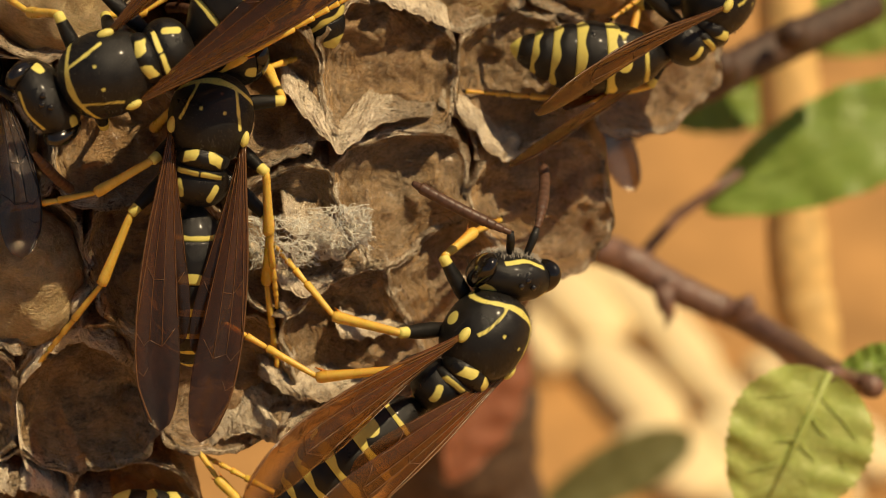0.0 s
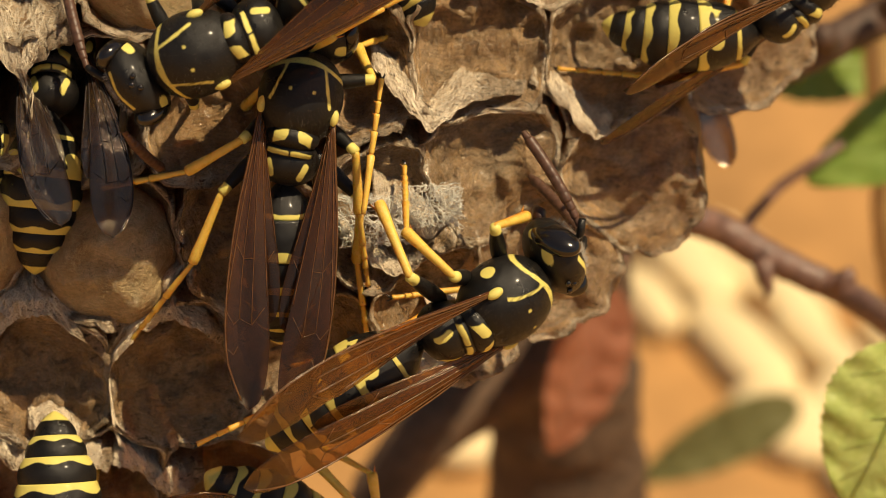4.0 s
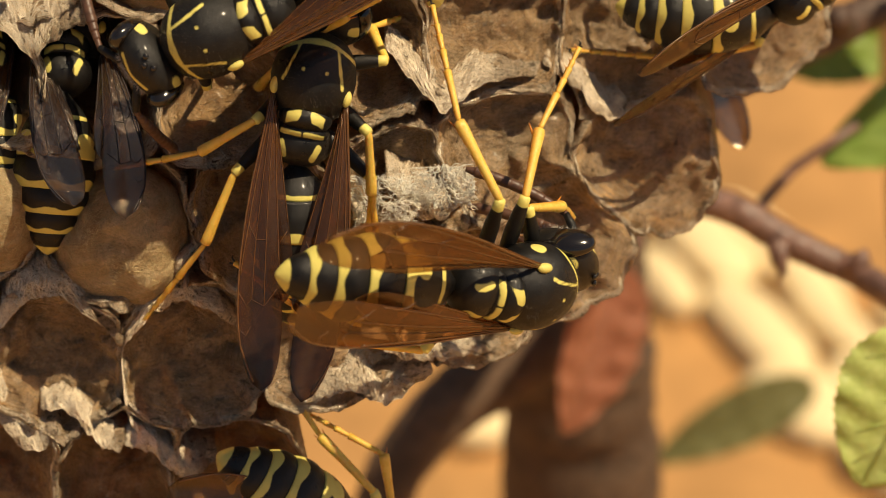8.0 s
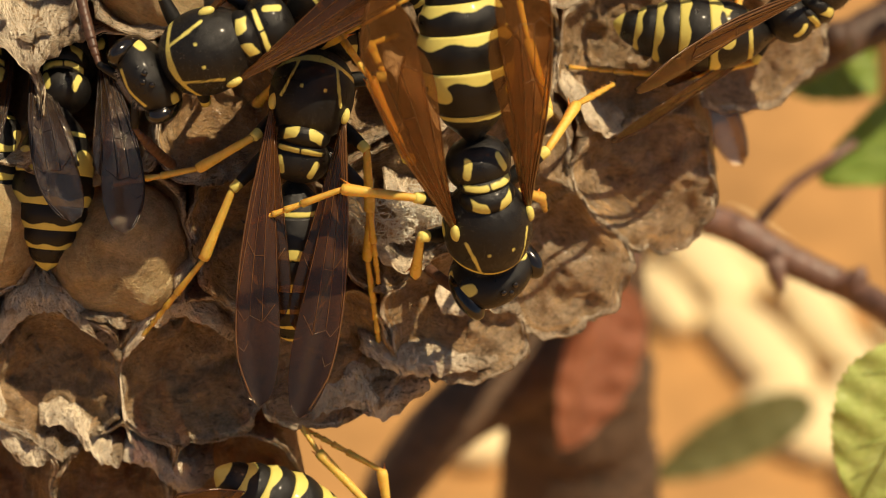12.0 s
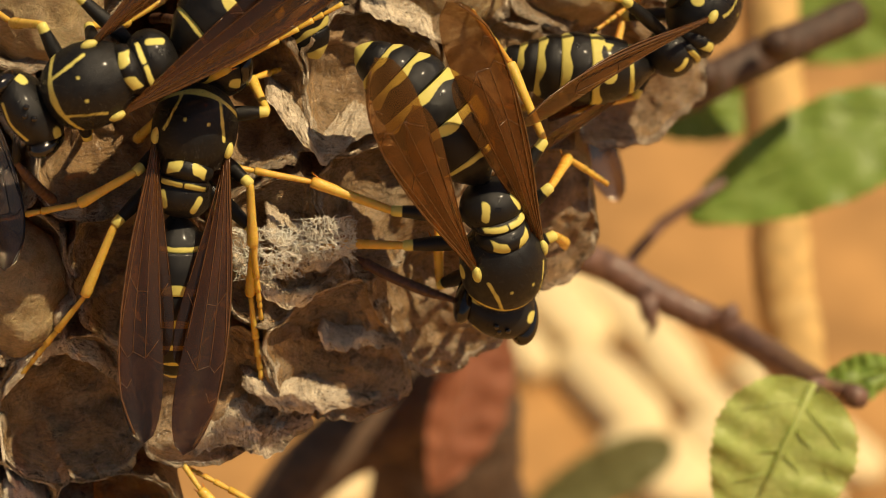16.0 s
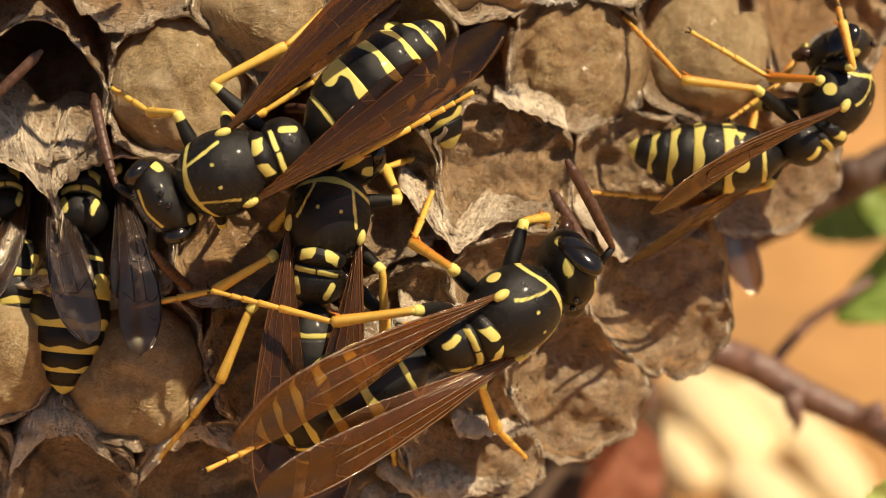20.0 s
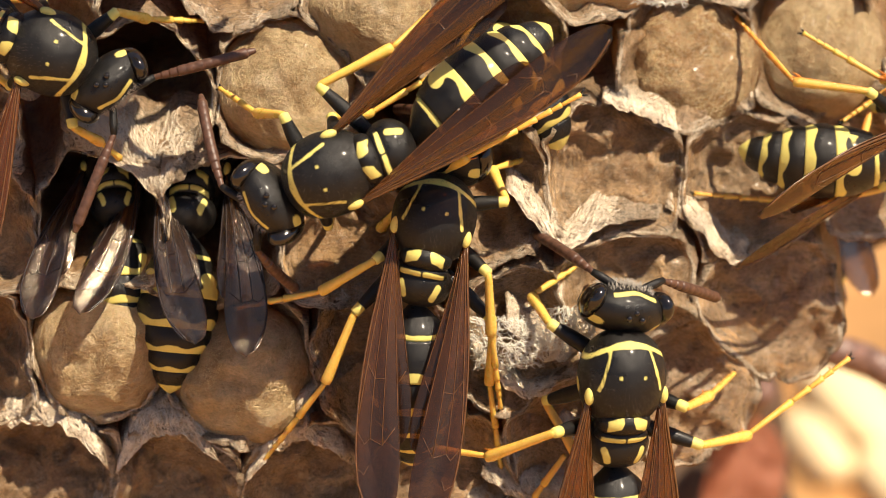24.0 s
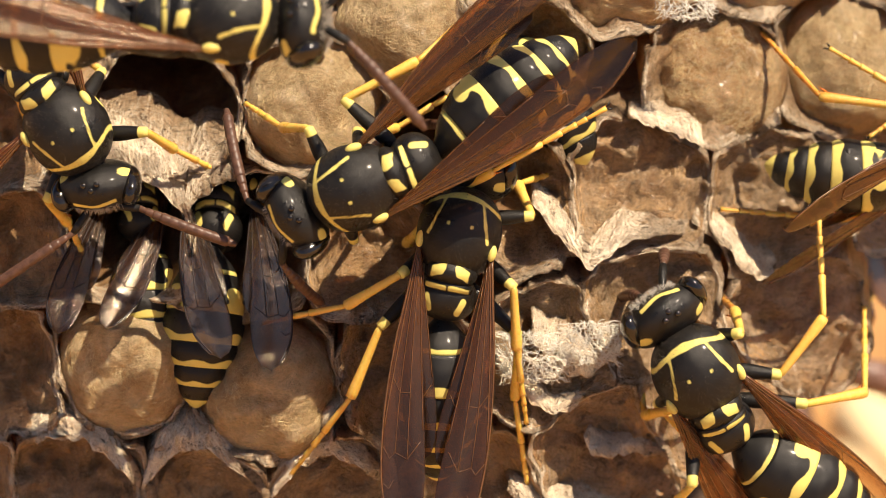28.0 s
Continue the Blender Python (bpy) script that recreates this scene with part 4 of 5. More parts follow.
def wing_shape(length, width, side, sheet_material=WING):
    """A pleated wing sheet, base at the origin, tip along -x; and its veins."""
    n, c = 40, 14
    def half(s):
        w = (0.14 + 0.86 * math.sin(min(1, s * 1.25 / 1.0) * math.pi / 2) ** 1.2) if s < 0.8 else 1.0
        if s > 0.72:
            w *= math.sqrt(max(0.0, 1 - ((s - 0.72) / 0.28) ** 2.2))
        return w * width / 2 + 0.01
    def place(s, q):
        w = half(s)
        y = q * w + 0.16 * width * math.sin(s * math.pi)
        z = 0.17 * math.cos(q * 5.2 + 1.0 + 1.5 * s) * (1 - s * 0.6) * (w / width) + 0.10 * math.sin(s * 5 + q * 2) * s + 0.20 * s * s - 0.12 * q * q * (1 - s)
        return (-s * length, y * side, z)
    verts, faces = [], []
    for layer in (0, 1):
        for i in range(n + 1):
            for j in range(c + 1):
                x, y, z = place(i / n, 2 * j / c - 1)
                verts.append((x, y, z - layer * 0.02))
    k = (n + 1) * (c + 1)
    for i in range(n):
        for j in range(c):
            a = i * (c + 1) + j
            q = (a, a + 1, a + c + 2, a + c + 1)
            faces += [q, tuple(x + k for x in q[::-1])]
    rim = [i * (c + 1) for i in range(n + 1)]
    rim2 = [i * (c + 1) + c for i in range(n + 1)]
    for a, b in zip(rim[:-1], rim[1:]):
        faces.append((a, b, b + k, a + k))
    for a, b in zip(rim2[:-1], rim2[1:]):
        faces.append((b, a, a + k, b + k))
    thick = [1.25 - 0.75 * min(1.0, -v[0] / length) + 0.35 * max(0.0, abs(v[1]) / width * 2 - 0.6) for v in verts]
    sheet = mesh_data("wing", [Vector(v) * MM for v in verts], faces, sheet_material, thick)
    veins = []
    def vein(path, r):
        pts = []
        for (s0, q0), (s1, q1) in zip(path[:-1], path[1:]):
            for e in range(6):
                w = e / 6
                x, y, z = place(s0 + (s1 - s0) * w, q0 + (q1 - q0) * w)
                pts.append((x, y, z + 0.015))
        pts.append(tuple(a + b for a, b in zip(place(*path[-1]), (0, 0, 0.015))))
        veins.append(tube([Vector(p) * MM for p in pts], r * 0.72 * MM, 6))
    vein([(0.0, 0.6), (0.3, 0.93), (0.62, 0.97), (0.85, 0.97), (0.97, 0.7)], 0.055)
    vein([(0.0, 0.2), (0.2, 0.55), (0.45, 0.72), (0.62, 0.9)], 0.04)
    vein([(0.02, 0.0), (0.25, 0.1), (0.5, 0.25), (0.7, 0.35)], 0.026)
    vein([(0.05, -0.5), (0.3, -0.35), (0.5, -0.3), (0.72, -0.2)], 0.028)
    vein([(0.45, 0.72), (0.5, 0.25), (0.5, -0.3)], 0.022)
    vein([(0.68, 0.93), (0.72, 0.6), (0.70, 0.35), (0.72, -0.2), (0.66, -0.8)], 0.022)
    vein([(0.80, 0.95), (0.82, 0.65), (0.79, 0.42)], 0.02)
    vein([(0.1, -0.85), (0.4, -0.93), (0.62, -0.93)], 0.025)
    return sheet, mesh_data("veins", *merge(veins), VEIN_GREY if sheet_material == WING_GREY else VEIN)


FOREWING = {side: wing_shape(12.4, 2.15, side) for side in (1, -1)}
HINDWING = {side: wing_shape(9.0, 1.5, side) for side in (1, -1)}
FOLD_FORE = {side: wing_shape(12.5, 1.85, side, WING_FOLDED) for side in (1, -1)}
FOLD_HIND = {side: wing_shape(9.0, 1.4, side, WING_FOLDED) for side in (1, -1)}
GREY_FORE = {side: wing_shape(10.4, 1.95, side, WING_GREY) for side in (1, -1)}
GREY_HIND = {side: wing_shape(7.0, 1.3, side, WING_GREY) for side in (1, -1)}


def limb_meshes(lf, lt, la):
    """Femur, tibia and tarsus of given lengths along x."""
    fem = marked("leg", [tube([(-0.25, 0, 0), (0, 0, 0), (0.25 * lf, 0, 0), (0.55 * lf, 0, 0), (0.9 * lf, 0, 0), (lf, 0, 0), (lf + 0.08, 0, 0)], [0.20, 0.28, 0.33, 0.32, 0.23, 0.22, 0.10], 14)],
                 lambda x, y, z: (x - lf * 0.86))
    tib = merge([tube([(-0.06, 0, 0), (0.05, 0, 0), (0.25, 0, 0), (0.6 * lt, 0, 0), (0.93 * lt, 0, 0), (lt, 0, 0), (lt + 0.05, 0, 0)], [0.08, 0.15, 0.17, 0.20, 0.25, 0.22, 0.12], 14),
                 tube([(0.92 * lt, 0.1, -0.2), (lt + 0.22, 0.2, -0.42)], [0.06, 0.01], 6), tube([(0.92 * lt, -0.12, -0.2), (lt + 0.18, -0.26, -0.36)], [0.06, 0.01], 6)])
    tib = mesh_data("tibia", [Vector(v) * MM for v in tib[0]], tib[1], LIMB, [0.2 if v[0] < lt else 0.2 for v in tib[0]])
    pieces, x, tarsus_marks = [], 0.0, []
    for k, w in enumerate((0.44, 0.17, 0.13, 0.09, 0.17)):
        ln = la * w
        r = 0.145 - 0.010 * k
        pieces.append(tube([(x, 0, 0), (x + 0.1 * ln, 0, 0), (x + 0.75 * ln, 0, 0), (x + ln * 0.97, 0, 0), (x + ln, 0, 0)], [r * 0.6, r * 0.8, r, r * 1.15, r * 0.5], 10))
        pieces.append(tube([(x + ln * 0.9, 0.06, -0.08), (x + ln * 1.05, 0.12, -0.2)], [0.04, 0.005], 5))
        tarsus_marks += [0.004] * 10 + [0.2] * 30 + [-0.004] * 10 + [0.0] * 10
        x += ln
    tarsus_marks += [-0.1] * 36
    for s in (-1, 1):
        pieces.append(tube([(x - 0.05, 0.03 * s, 0), (x + 0.15, 0.12 * s, 0.02), (x + 0.25, 0.18 * s, -0.12)], [0.05, 0.04, 0.008], 6))
    v, f = merge(pieces)
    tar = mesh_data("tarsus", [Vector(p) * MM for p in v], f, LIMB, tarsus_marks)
    return fem, tib, tar


LEGS = {"fore": (2.2, 2.2, 3.2), "mid": (2.5, 2.9, 4.2), "hind": (2.9, 3.4, 5.4)}
LEG_MESHES = {k: limb_meshes(*v) for k, v in LEGS.items()}
HIPS = {"fore": Vector((1.2, 0.75, -1.35)), "mid": Vector((-0.3, 0.9, -1.45)), "hind": Vector((-1.7, 0.9, -1.25))}
REST = {"fore": ((2.2, 2.4, -0.9), (3.4, 2.8, -2.8), (4.8, 3.4, -4.4)), "mid": ((-0.4, 3.1, -0.9), (-0.9, 5.0, -2.8), (-1.6, 6.9, -4.6)),
        "hind": ((-2.8, 3.2, -0.6), (-5.2, 4.6, -2.8), (-8.8, 6.0, -4.6))}


TUCK = {"fore": ((1.9, 1.3, -2.3), (0.6, 1.5, -3.0), (-0.8, 1.2, -3.4)), "mid": ((-0.9, 1.6, -2.8), (-2.6, 1.5, -3.1), (-5.0, 1.2, -3.3)), "hind": ((-3.6, 1.7, -2.6), (-6.4, 1.5, -2.8), (-9.6, 1.2, -3.0))}


def limb_poses(kind, joints):
    """Poses of femur, tibia and tarsus in the wasp's space for hip, knee, ankle and tip wishes there (in metres). Lengths stay."""
    lf, lt, la = (x * MM for x in LEGS[kind])
    hip, knee, ankle, tip = joints
    k = hip + (knee - hip).normalized() * lf
    a = k + (ankle - k).normalized() * lt
    up = Vector((0.0, 0.0, 1.0))
    return [axes(knee - hip, up + (hip - knee) * 30, hip), axes(ankle - k, up, k), axes(tip - a, up, a)]


def rest_joints(kind, side, tuck=False):
    flip = Vector((1, side, 1))
    return [HIPS[kind] * flip * MM] + [Vector(p) * flip * MM for p in (TUCK if tuck else REST)[kind]]


def reach(root, kind, side, marks):
    """Joints in the wasp's space from (u, v, h) of knee, ankle and tip."""
    inv = root.inverted()
    return [HIPS[kind] * Vector((1, side, 1)) * MM] + [inv @ at(*m) for m in marks]


def head_pose(yaw=0.0, pitch=0.0, roll=0.0):
    return Matrix.Translation((2.35 * MM, 0, -0.1 * MM)) @ Euler((radians(roll), radians(-pitch), radians(yaw))).to_matrix().to_4x4()


def gaster_pose(yaw=0.0, pitch=0.0, roll=0.0):
    return Matrix.Translation((-3.05 * MM, 0, -0.70 * MM)) @ Euler((radians(roll), radians(pitch), radians(yaw))).to_matrix().to_4x4()


def ring_poses(curl, bend):
    """Poses of the abdomen's rings behind the first, each turned against the one before it."""
    m, out = Matrix.Identity(4), []
    for k in range(1, 6):
        m = m @ Matrix.Translation((-(RINGS[k - 1][2] - 0.06) * MM, 0, 0)) @ Euler((0, radians(-curl), radians(bend))).to_matrix().to_4x4()
        out.append(m.copy())
    return out


def wing_pose(side, yaw=0.0, lift=8.0, roll=0.0):
    """Swept out from straight back by yaw towards its own side; lift raises its tip."""
    return Matrix.Translation((-0.30 * MM, 1.50 * side * MM, 0.58 * MM)) @ Euler((radians(roll * side), radians(lift), radians(-yaw * side))).to_matrix().to_4x4()


def antenna_poses(side, out, up, drop=12, dip=18):
    """Poses of scape and flagellum in the head's space: out to the side, up, and the flagellum's further turn."""
    base = Matrix.Translation(Vector((1.62, 0.36 * side, 0.0)) * MM) @ Euler((0, radians(-up), radians(out * side))).to_matrix().to_4x4()
    return base, base @ Matrix.Translation((1.33 * MM, 0, 0)) @ Euler((0, radians(dip), radians(drop * side))).to_matrix().to_4x4()


def wasp(root, label, legs=None, head=(0, 0, 0), gaster=(0, 0, 0), curl=3.0, wings=((0, 8), (0, 8)), antennae=((35, 10), (35, 10)), size=1.0, bend=0.0, tuck=(), grey=False, folded=False, name="paper_wasp"):
    """A paper wasp. legs: {(kind, side): three (u, v, h)}; wings: (yaw, lift[, roll]) left and right; antennae: (out, up) left and right."""
    thing = tagged(new(name, None), label, "wasp", "wasps on the nest")
    root = root @ Matrix.Diagonal((size, size, size, 1))
    thing.matrix_world = root
    got = {"thing": thing, "legs": {}}
    thorax = part("thorax", W_SCUTUM, None, thing)
    for nm, data in (("scutellum", W_SCUTELLUM), ("metanotum", W_METANOTUM), ("propodeum", W_PROPODEUM)):
        part(nm, data, None, thing)
    for side in (1, -1):
        part("tegula", W_TEGULA, None, thorax).location = Vector((-0.12, 1.52 * side, 0.62)) * MM
    hd = part("head", W_HEAD, None, thing)
    hd.matrix_basis = head_pose(*head)
    got["head"] = hd
    for i, side in enumerate((1, -1)):
        e = part("eye", W_EYE, None, hd)
        e.matrix_basis = Matrix.Translation(Vector((0.98, 1.36 * side, -0.35)) * MM) @ Euler((radians(-14 * side), radians(12), radians(-22 * side))).to_matrix().to_4x4()
        md = part("mandible", W_MANDIBLE, None, hd)
        md.matrix_basis = Matrix.Translation(Vector((1.05, 0.75 * side, -1.75)) * MM) @ Matrix.Diagonal((1, side, 1, 1))
        base, tip = antenna_poses(side, *antennae[i])
        sc = part("scape", W_SCAPE, None, hd)
        sc.matrix_basis = base
        fl = part("antenna", W_FLAGELLUM, None, hd)
        fl.matrix_basis = tip
        got[("scape", side)], got[("antenna", side)] = sc, fl
    tagged(part("face_fuzz", W_FACE_FUZZ, None, hd), "short silvery hairs", kind="stuff")
    tagged(part("back_fuzz", W_BACK_FUZZ, None, thorax), "short brown hairs", kind="stuff")
    for x, y in ((0.75, 0.0), (0.5, 0.28), (0.5, -0.28)):
        part("ocellus", W_OCELLUS, None, hd).location = Vector((x, y, 1.03)) * MM
    g = part("gaster", W_RINGS[0], None, thing)
    g.matrix_basis = gaster_pose(*gaster)
    got["gaster"] = g
    got["rings"] = []
    for k, m in enumerate(ring_poses(curl, bend)):
        ring = part("abdomen_ring", W_RINGS[k + 1], None, g)
        ring.matrix_basis = m
        got["rings"].append(ring)
    for i, side in enumerate((1, -1)):
        fore, hind = (GREY_FORE, GREY_HIND) if grey else (FOLD_FORE, FOLD_HIND) if folded else (FOREWING, HINDWING)
        for nm, data, vd, dy, dl in (("forewing", *fore[side], 0, 0), ("hindwing", *hind[side], -4, -5)):
            w = part(nm, data, None, thing)
            yaw, lift, *rl = wings[i]
            w.matrix_basis = wing_pose(side, yaw + dy, lift + dl, rl[0] if rl else 0)
            part("wing_venation", vd, None, w)
            got[(nm, side)] = w
    for kind in ("fore", "mid", "hind"):
        for side in (1, -1):
            marks = (legs or {}).get((kind, side))
            joints = reach(root, kind, side, marks) if marks else rest_joints(kind, side, kind in tuck)
            mf, mt, ma = limb_poses(kind, joints)
            f, t, a = LEG_MESHES[kind]
            fem = part("leg", f, None, thing)
            fem.matrix_basis = mf
            tib = part("tibia", t, None, fem)
            tib.matrix_basis = mf.inverted() @ mt
            tar = part("tarsus", a, None, fem)
            tar.matrix_basis = mf.inverted() @ ma
            got["legs"][(kind, side)] = (fem, tib, tar)
    return got


def wing_yaw(heading, angle, side):
    """The sweep that lets a wing point along an angle on the sheet."""
    return -((angle - heading - 180 + 180) % 360 - 180) * side


def swept(heading, left, right, lift=7):
    return ((wing_yaw(heading, left, 1), lift), (wing_yaw(heading, right, -1), lift))


# ---------------------------------------------------------------- the wasps that stay
wasp(stand(612, 312, 0.0, 201, -4), "black and yellow paper wasp standing across another wasp",
     {("fore", -1): ((528, 247, 1.0), (455, 212, 3), (400, 170, 5)), ("hind", -1): ((592, 178, 1), (725, 85, 1), (880, -60, 3)), ("hind", 1): ((727, 342, 3.4), (870, 272, 1.4), (1075, 160, 1.8)),
      ("fore", 1): ((590, 408, 3), (600, 380, 5), (620, 350, 6)), ("mid", 1): ((670, 350, 4), (715, 330, 6), (780, 300, 7)), ("mid", -1): ((600, 230, 3), (640, 215, 5), (720, 180, 6))},
     head=(12, -12, 0), gaster=(16, -2, 0), wings=swept(201, 35, 42), antennae=((52, -4, 24, 40), (64, -4, 36, 18)), bend=1, folded=True)
wasp(stand(775, 418, 2.8, 78, 0), "paper wasp with long folded brown wings hanging head up",
     {("hind", 1): ((605, 600, 3.5), (563, 745, 5), (440, 876, 8.5)), ("mid", 1): ((655, 490, 2), (545, 548, 4), (392, 566, 6)), ("mid", -1): ((868, 490, 3), (880, 600, 4), (892, 705, 6)),
      ("hind", -1): ((862, 560, 4), (880, 640, 5), (885, 760, 7)), ("fore", -1): ((872, 372, 4), (890, 330, 5), (925, 300, 7)), ("fore", 1): ((720, 380, 6), (700, 400, 7), (690, 420, 8))},
     head=(0, -20, 0), gaster=(10, -13, 0), wings=swept(78, 267, 261, 4), antennae=((30, -30), (30, -30)), folded=True)
wasp(stand(1691, 208, 9.1, 37, 73, -23), "paper wasp in profile with curled abdomen on the nest's edge",
     {("hind", 1): ((1548, 175, 6.9), (1406, 157, 7.3), (1311, 45, 10.8)), ("mid", 1): ((1666, 159, 6.3), (1573, 155, 8.2), (1427, 70, 8.6)), ("fore", 1): ((1725, 137, 7.1), (1705, 55, 7.4), (1691, 5, 10.1)),
      ("hind", -1): ((1533, 430, 10.4), (1339, 395, 10.9), (1223, 357, 11.1))},
     head=(11, -50, 0), gaster=(-12, -54, 0), curl=4.0, wings=((34, -21), (-11, -26)), size=0.95, tuck=("mid", "fore"), folded=True)
inside = {(k, s): ((300, 230, 14), (300, 210, 16), (300, 200, 18)) for k in ("fore", "mid", "hind") for s in (1, -1)}
wasp(stand(352, 322, 9.0, 85, 0, -48), "paper wasp with its head deep in a nest cell", inside, gaster=(-1, -40, 0), wings=((-16, -10), (12, -12)), grey=True, size=0.94)
wasp(stand(206, 318, 9.5, 93, 8, -48), "paper wasp crouching half inside a cell", inside, gaster=(0, -38, 0), wings=((18, -10), (-21, -10)), grey=True, size=0.82)
hidden = {(k, s): ((760, 120, 10), (800, 140, 11), (840, 160, 12)) for k in ("fore", "mid", "hind") for s in (1, -1)}
wasp(stand(673, 8, 7.5, 153, 0, -10), "paper wasp hidden under another wasp's wings", hidden, gaster=(0, 0, 0), wings=swept(153, 30, 22, 0), bend=-8)
wasp(stand(950, 1298, 9.0, -38, 0, -16), "paper wasp at the nest's lower edge", {("hind", 1): ((870, 1110, 7), (800, 1055, 8), (735, 960, 9)), ("mid", 1): ((880, 1120, 7), (900, 1075, 8), (800, 1020, 9))},
     gaster=(4, 8, 0), tuck=("fore",), wings=swept(-40, 160, 184, 0))
behind = {(k, s): ((1290, 200, 24), (1250, 190, 23), (1200, 180, 22)) for k in ("fore", "mid", "hind") for s in (1, -1)}
wasp(stand(1316, 236, 26.0, 118, 0, 0), "paper wasp on the back of the nest with wing tips showing", behind, wings=swept(118, 307, 299, 0), tuck=("fore", "mid", "hind"), grey=True)

# ---------------------------------------------------------------- the wasps that walk
walker = wasp(stand(1284, 781, 6.0, 62, 24), "paper wasp turning about on the nest's edge", antennae=((45, 20), (45, 20)), size=1.06)
comer = wasp(stand(-40, 290, 3.0, 5), "paper wasp coming out over an empty cell", antennae=((76, -4, -12, -20), (40, 20, 24, 0)), head=(-28, -12, 0), wings=swept(-17, 150, 257, 6), tuck=("mid", "hind"))
lifter = wasp(stand(150, 1650, 5.0, -90), "paper wasp with its striped abdomen raised below the rims", wings=swept(-90, 8, 172), tuck=("fore", "mid"),
              legs={("hind", s): ((150 - 60 * s, 1570, 8), (150 - 110 * s, 1640, 9), (150 - 120 * s, 1760, 9)) for s in (1, -1)})
late = wasp(stand(300, -300, -1.0, 0), "paper wasp climbing over the nest's top", wings=swept(0, 176, 170, 9),
            legs={(k, s): ((200 + x, -300 - 30 * s, 0.4), (60 + x, -300 - 25 * s, 0.6), (-160 + x, -300 - 20 * s, 0.8)) for k, x in (("fore", 50), ("mid", -10), ("hind", -70)) for s in (1, -1)})

# seconds, then u, v, h of knee, ankle and tip of the turning wasp's legs
LEG_ROWS = {}
LEG_ROWS[('hind', 1)] = []
LEG_ROWS[('hind', 1)] += [(0, (1102, 850, 2), (964, 862, 3.7), (758, 738, 4.5)),
    (1, (1007, 804, 3.7), (851, 772, 3.8), (648, 599, 3.9)),
    (2, (1033, 797, 1.2), (882, 804, 2.2), (654, 670, 2.3)),
    (3, (971, 724, 1.2), (877, 605, 2.1), (868, 348, 2.1)),
    (5.5, (977, 748, -0.3), (903, 652, 2.1), (945, 418, 3.4)),
    (6, (966, 749, -0.4), (867, 628, 0.1), (847, 367, 0.1)),
    (7, (1032, 785, -0.9), (986, 686, 1.8), (953, 435, 2)),
    (7.5, (999, 678, -0.6), (904, 546, -0.4), (878, 307, 0.7)),
    (8, (1108, 615, -1.1), (1035, 474, -0.9), (990, 272, 2.2))]
LEG_ROWS[('hind', 1)] += [(9, (1066, 593, -2.3), (942, 498, -1.5), (869, 331, 2.5)),
    (10, (1115, 537, -1.8), (1020, 452, 0.5), (917, 340, 5)),
    (11, (1145, 465, -0.4), (1071, 435, 2.8), (992, 318, 7.4)),
    (12, (1214, 417, 1.3), (1164, 308, 3.4), (1130, 156, 7.6)),
    (12.5, (1253, 382, 0.1), (1218, 310, 3.2), (1128, 177, 7.5)),
    (14.5, (1469, 377, 4), (1418, 318, 5.9), (1348, 171, 10)),
    (15, (1482, 384, 4.4), (1406, 288, 4.6), (1336, 130, 8.1)),
    (15.5, (1469, 382, 4.8), (1421, 313, 6.6), (1354, 180, 11)),
    (16, (1429, 385, 4.6), (1338, 280, 4.8), (1277, 197, 9.9))]
LEG_ROWS[('hind', 1)] += [(16.5, (1399, 391, 3), (1309, 280, 4), (1261, 156, 8.7)),
    (17, (1226, 438, 0), (1195, 290, 1), (1260, 144, 5)),
    (18, (1149, 474, -1.8), (1092, 342, -0.2), (1088, 160, 3.5)),
    (19, (1051, 494, -2.1), (931, 382, -2), (964, 267, 2.9)),
    (20, (933, 568, -1.4), (787, 587, -0.1), (572, 530, 2.3)),
    (21, (917, 649, -1.1), (776, 717, -0.6), (560, 672, 1.9)),
    (22, (916, 687, -0.9), (780, 753, 0.1), (553, 703, 2)),
    (24.5, (1032, 789, 3), (916, 840, 4.9), (729, 827, 8)),
    (25, (1063, 788, 3.4), (938, 838, 5.1), (768, 773, 8))]
LEG_ROWS[('hind', 1)] += [(26, (1070, 848, 3.8), (939, 868, 5.6), (792, 802, 8)),
    (27, (1065, 864, 4.6), (934, 869, 6.4), (802, 839, 8)),
    (28, (1190, 848, 5.5), (1114, 918, 8), (964, 969, 8.2))]
LEG_ROWS[('mid', 1)] = []
LEG_ROWS[('mid', 1)] += [(0, (1112, 785, 3.2), (994, 754, 4.5), (884, 617, 6.2)),
    (1, (1100, 734, 3), (1006, 658, 4.4), (976, 508, 7)),
    (2, (1074, 741, 2.2), (988, 665, 3.9), (973, 495, 5.8)),
    (3, (1062, 731, 1.5), (980, 640, 2.8), (980, 502, 5.9)),
    (5.5, (1032, 726, 0.4), (948, 663, 2.4), (952, 570, 6.4)),
    (6, (1027, 725, 0.3), (945, 660, 2.3), (955, 568, 6.2)),
    (7, (1049, 711, 0.3), (956, 671, 2.4), (953, 574, 6.3)),
    (7.5, (1050, 649, 0.9), (1047, 524, 2), (1089, 376, 4.5)),
    (8, (1153, 612, 0.6), (1179, 492, 1.8), (1251, 349, 4))]
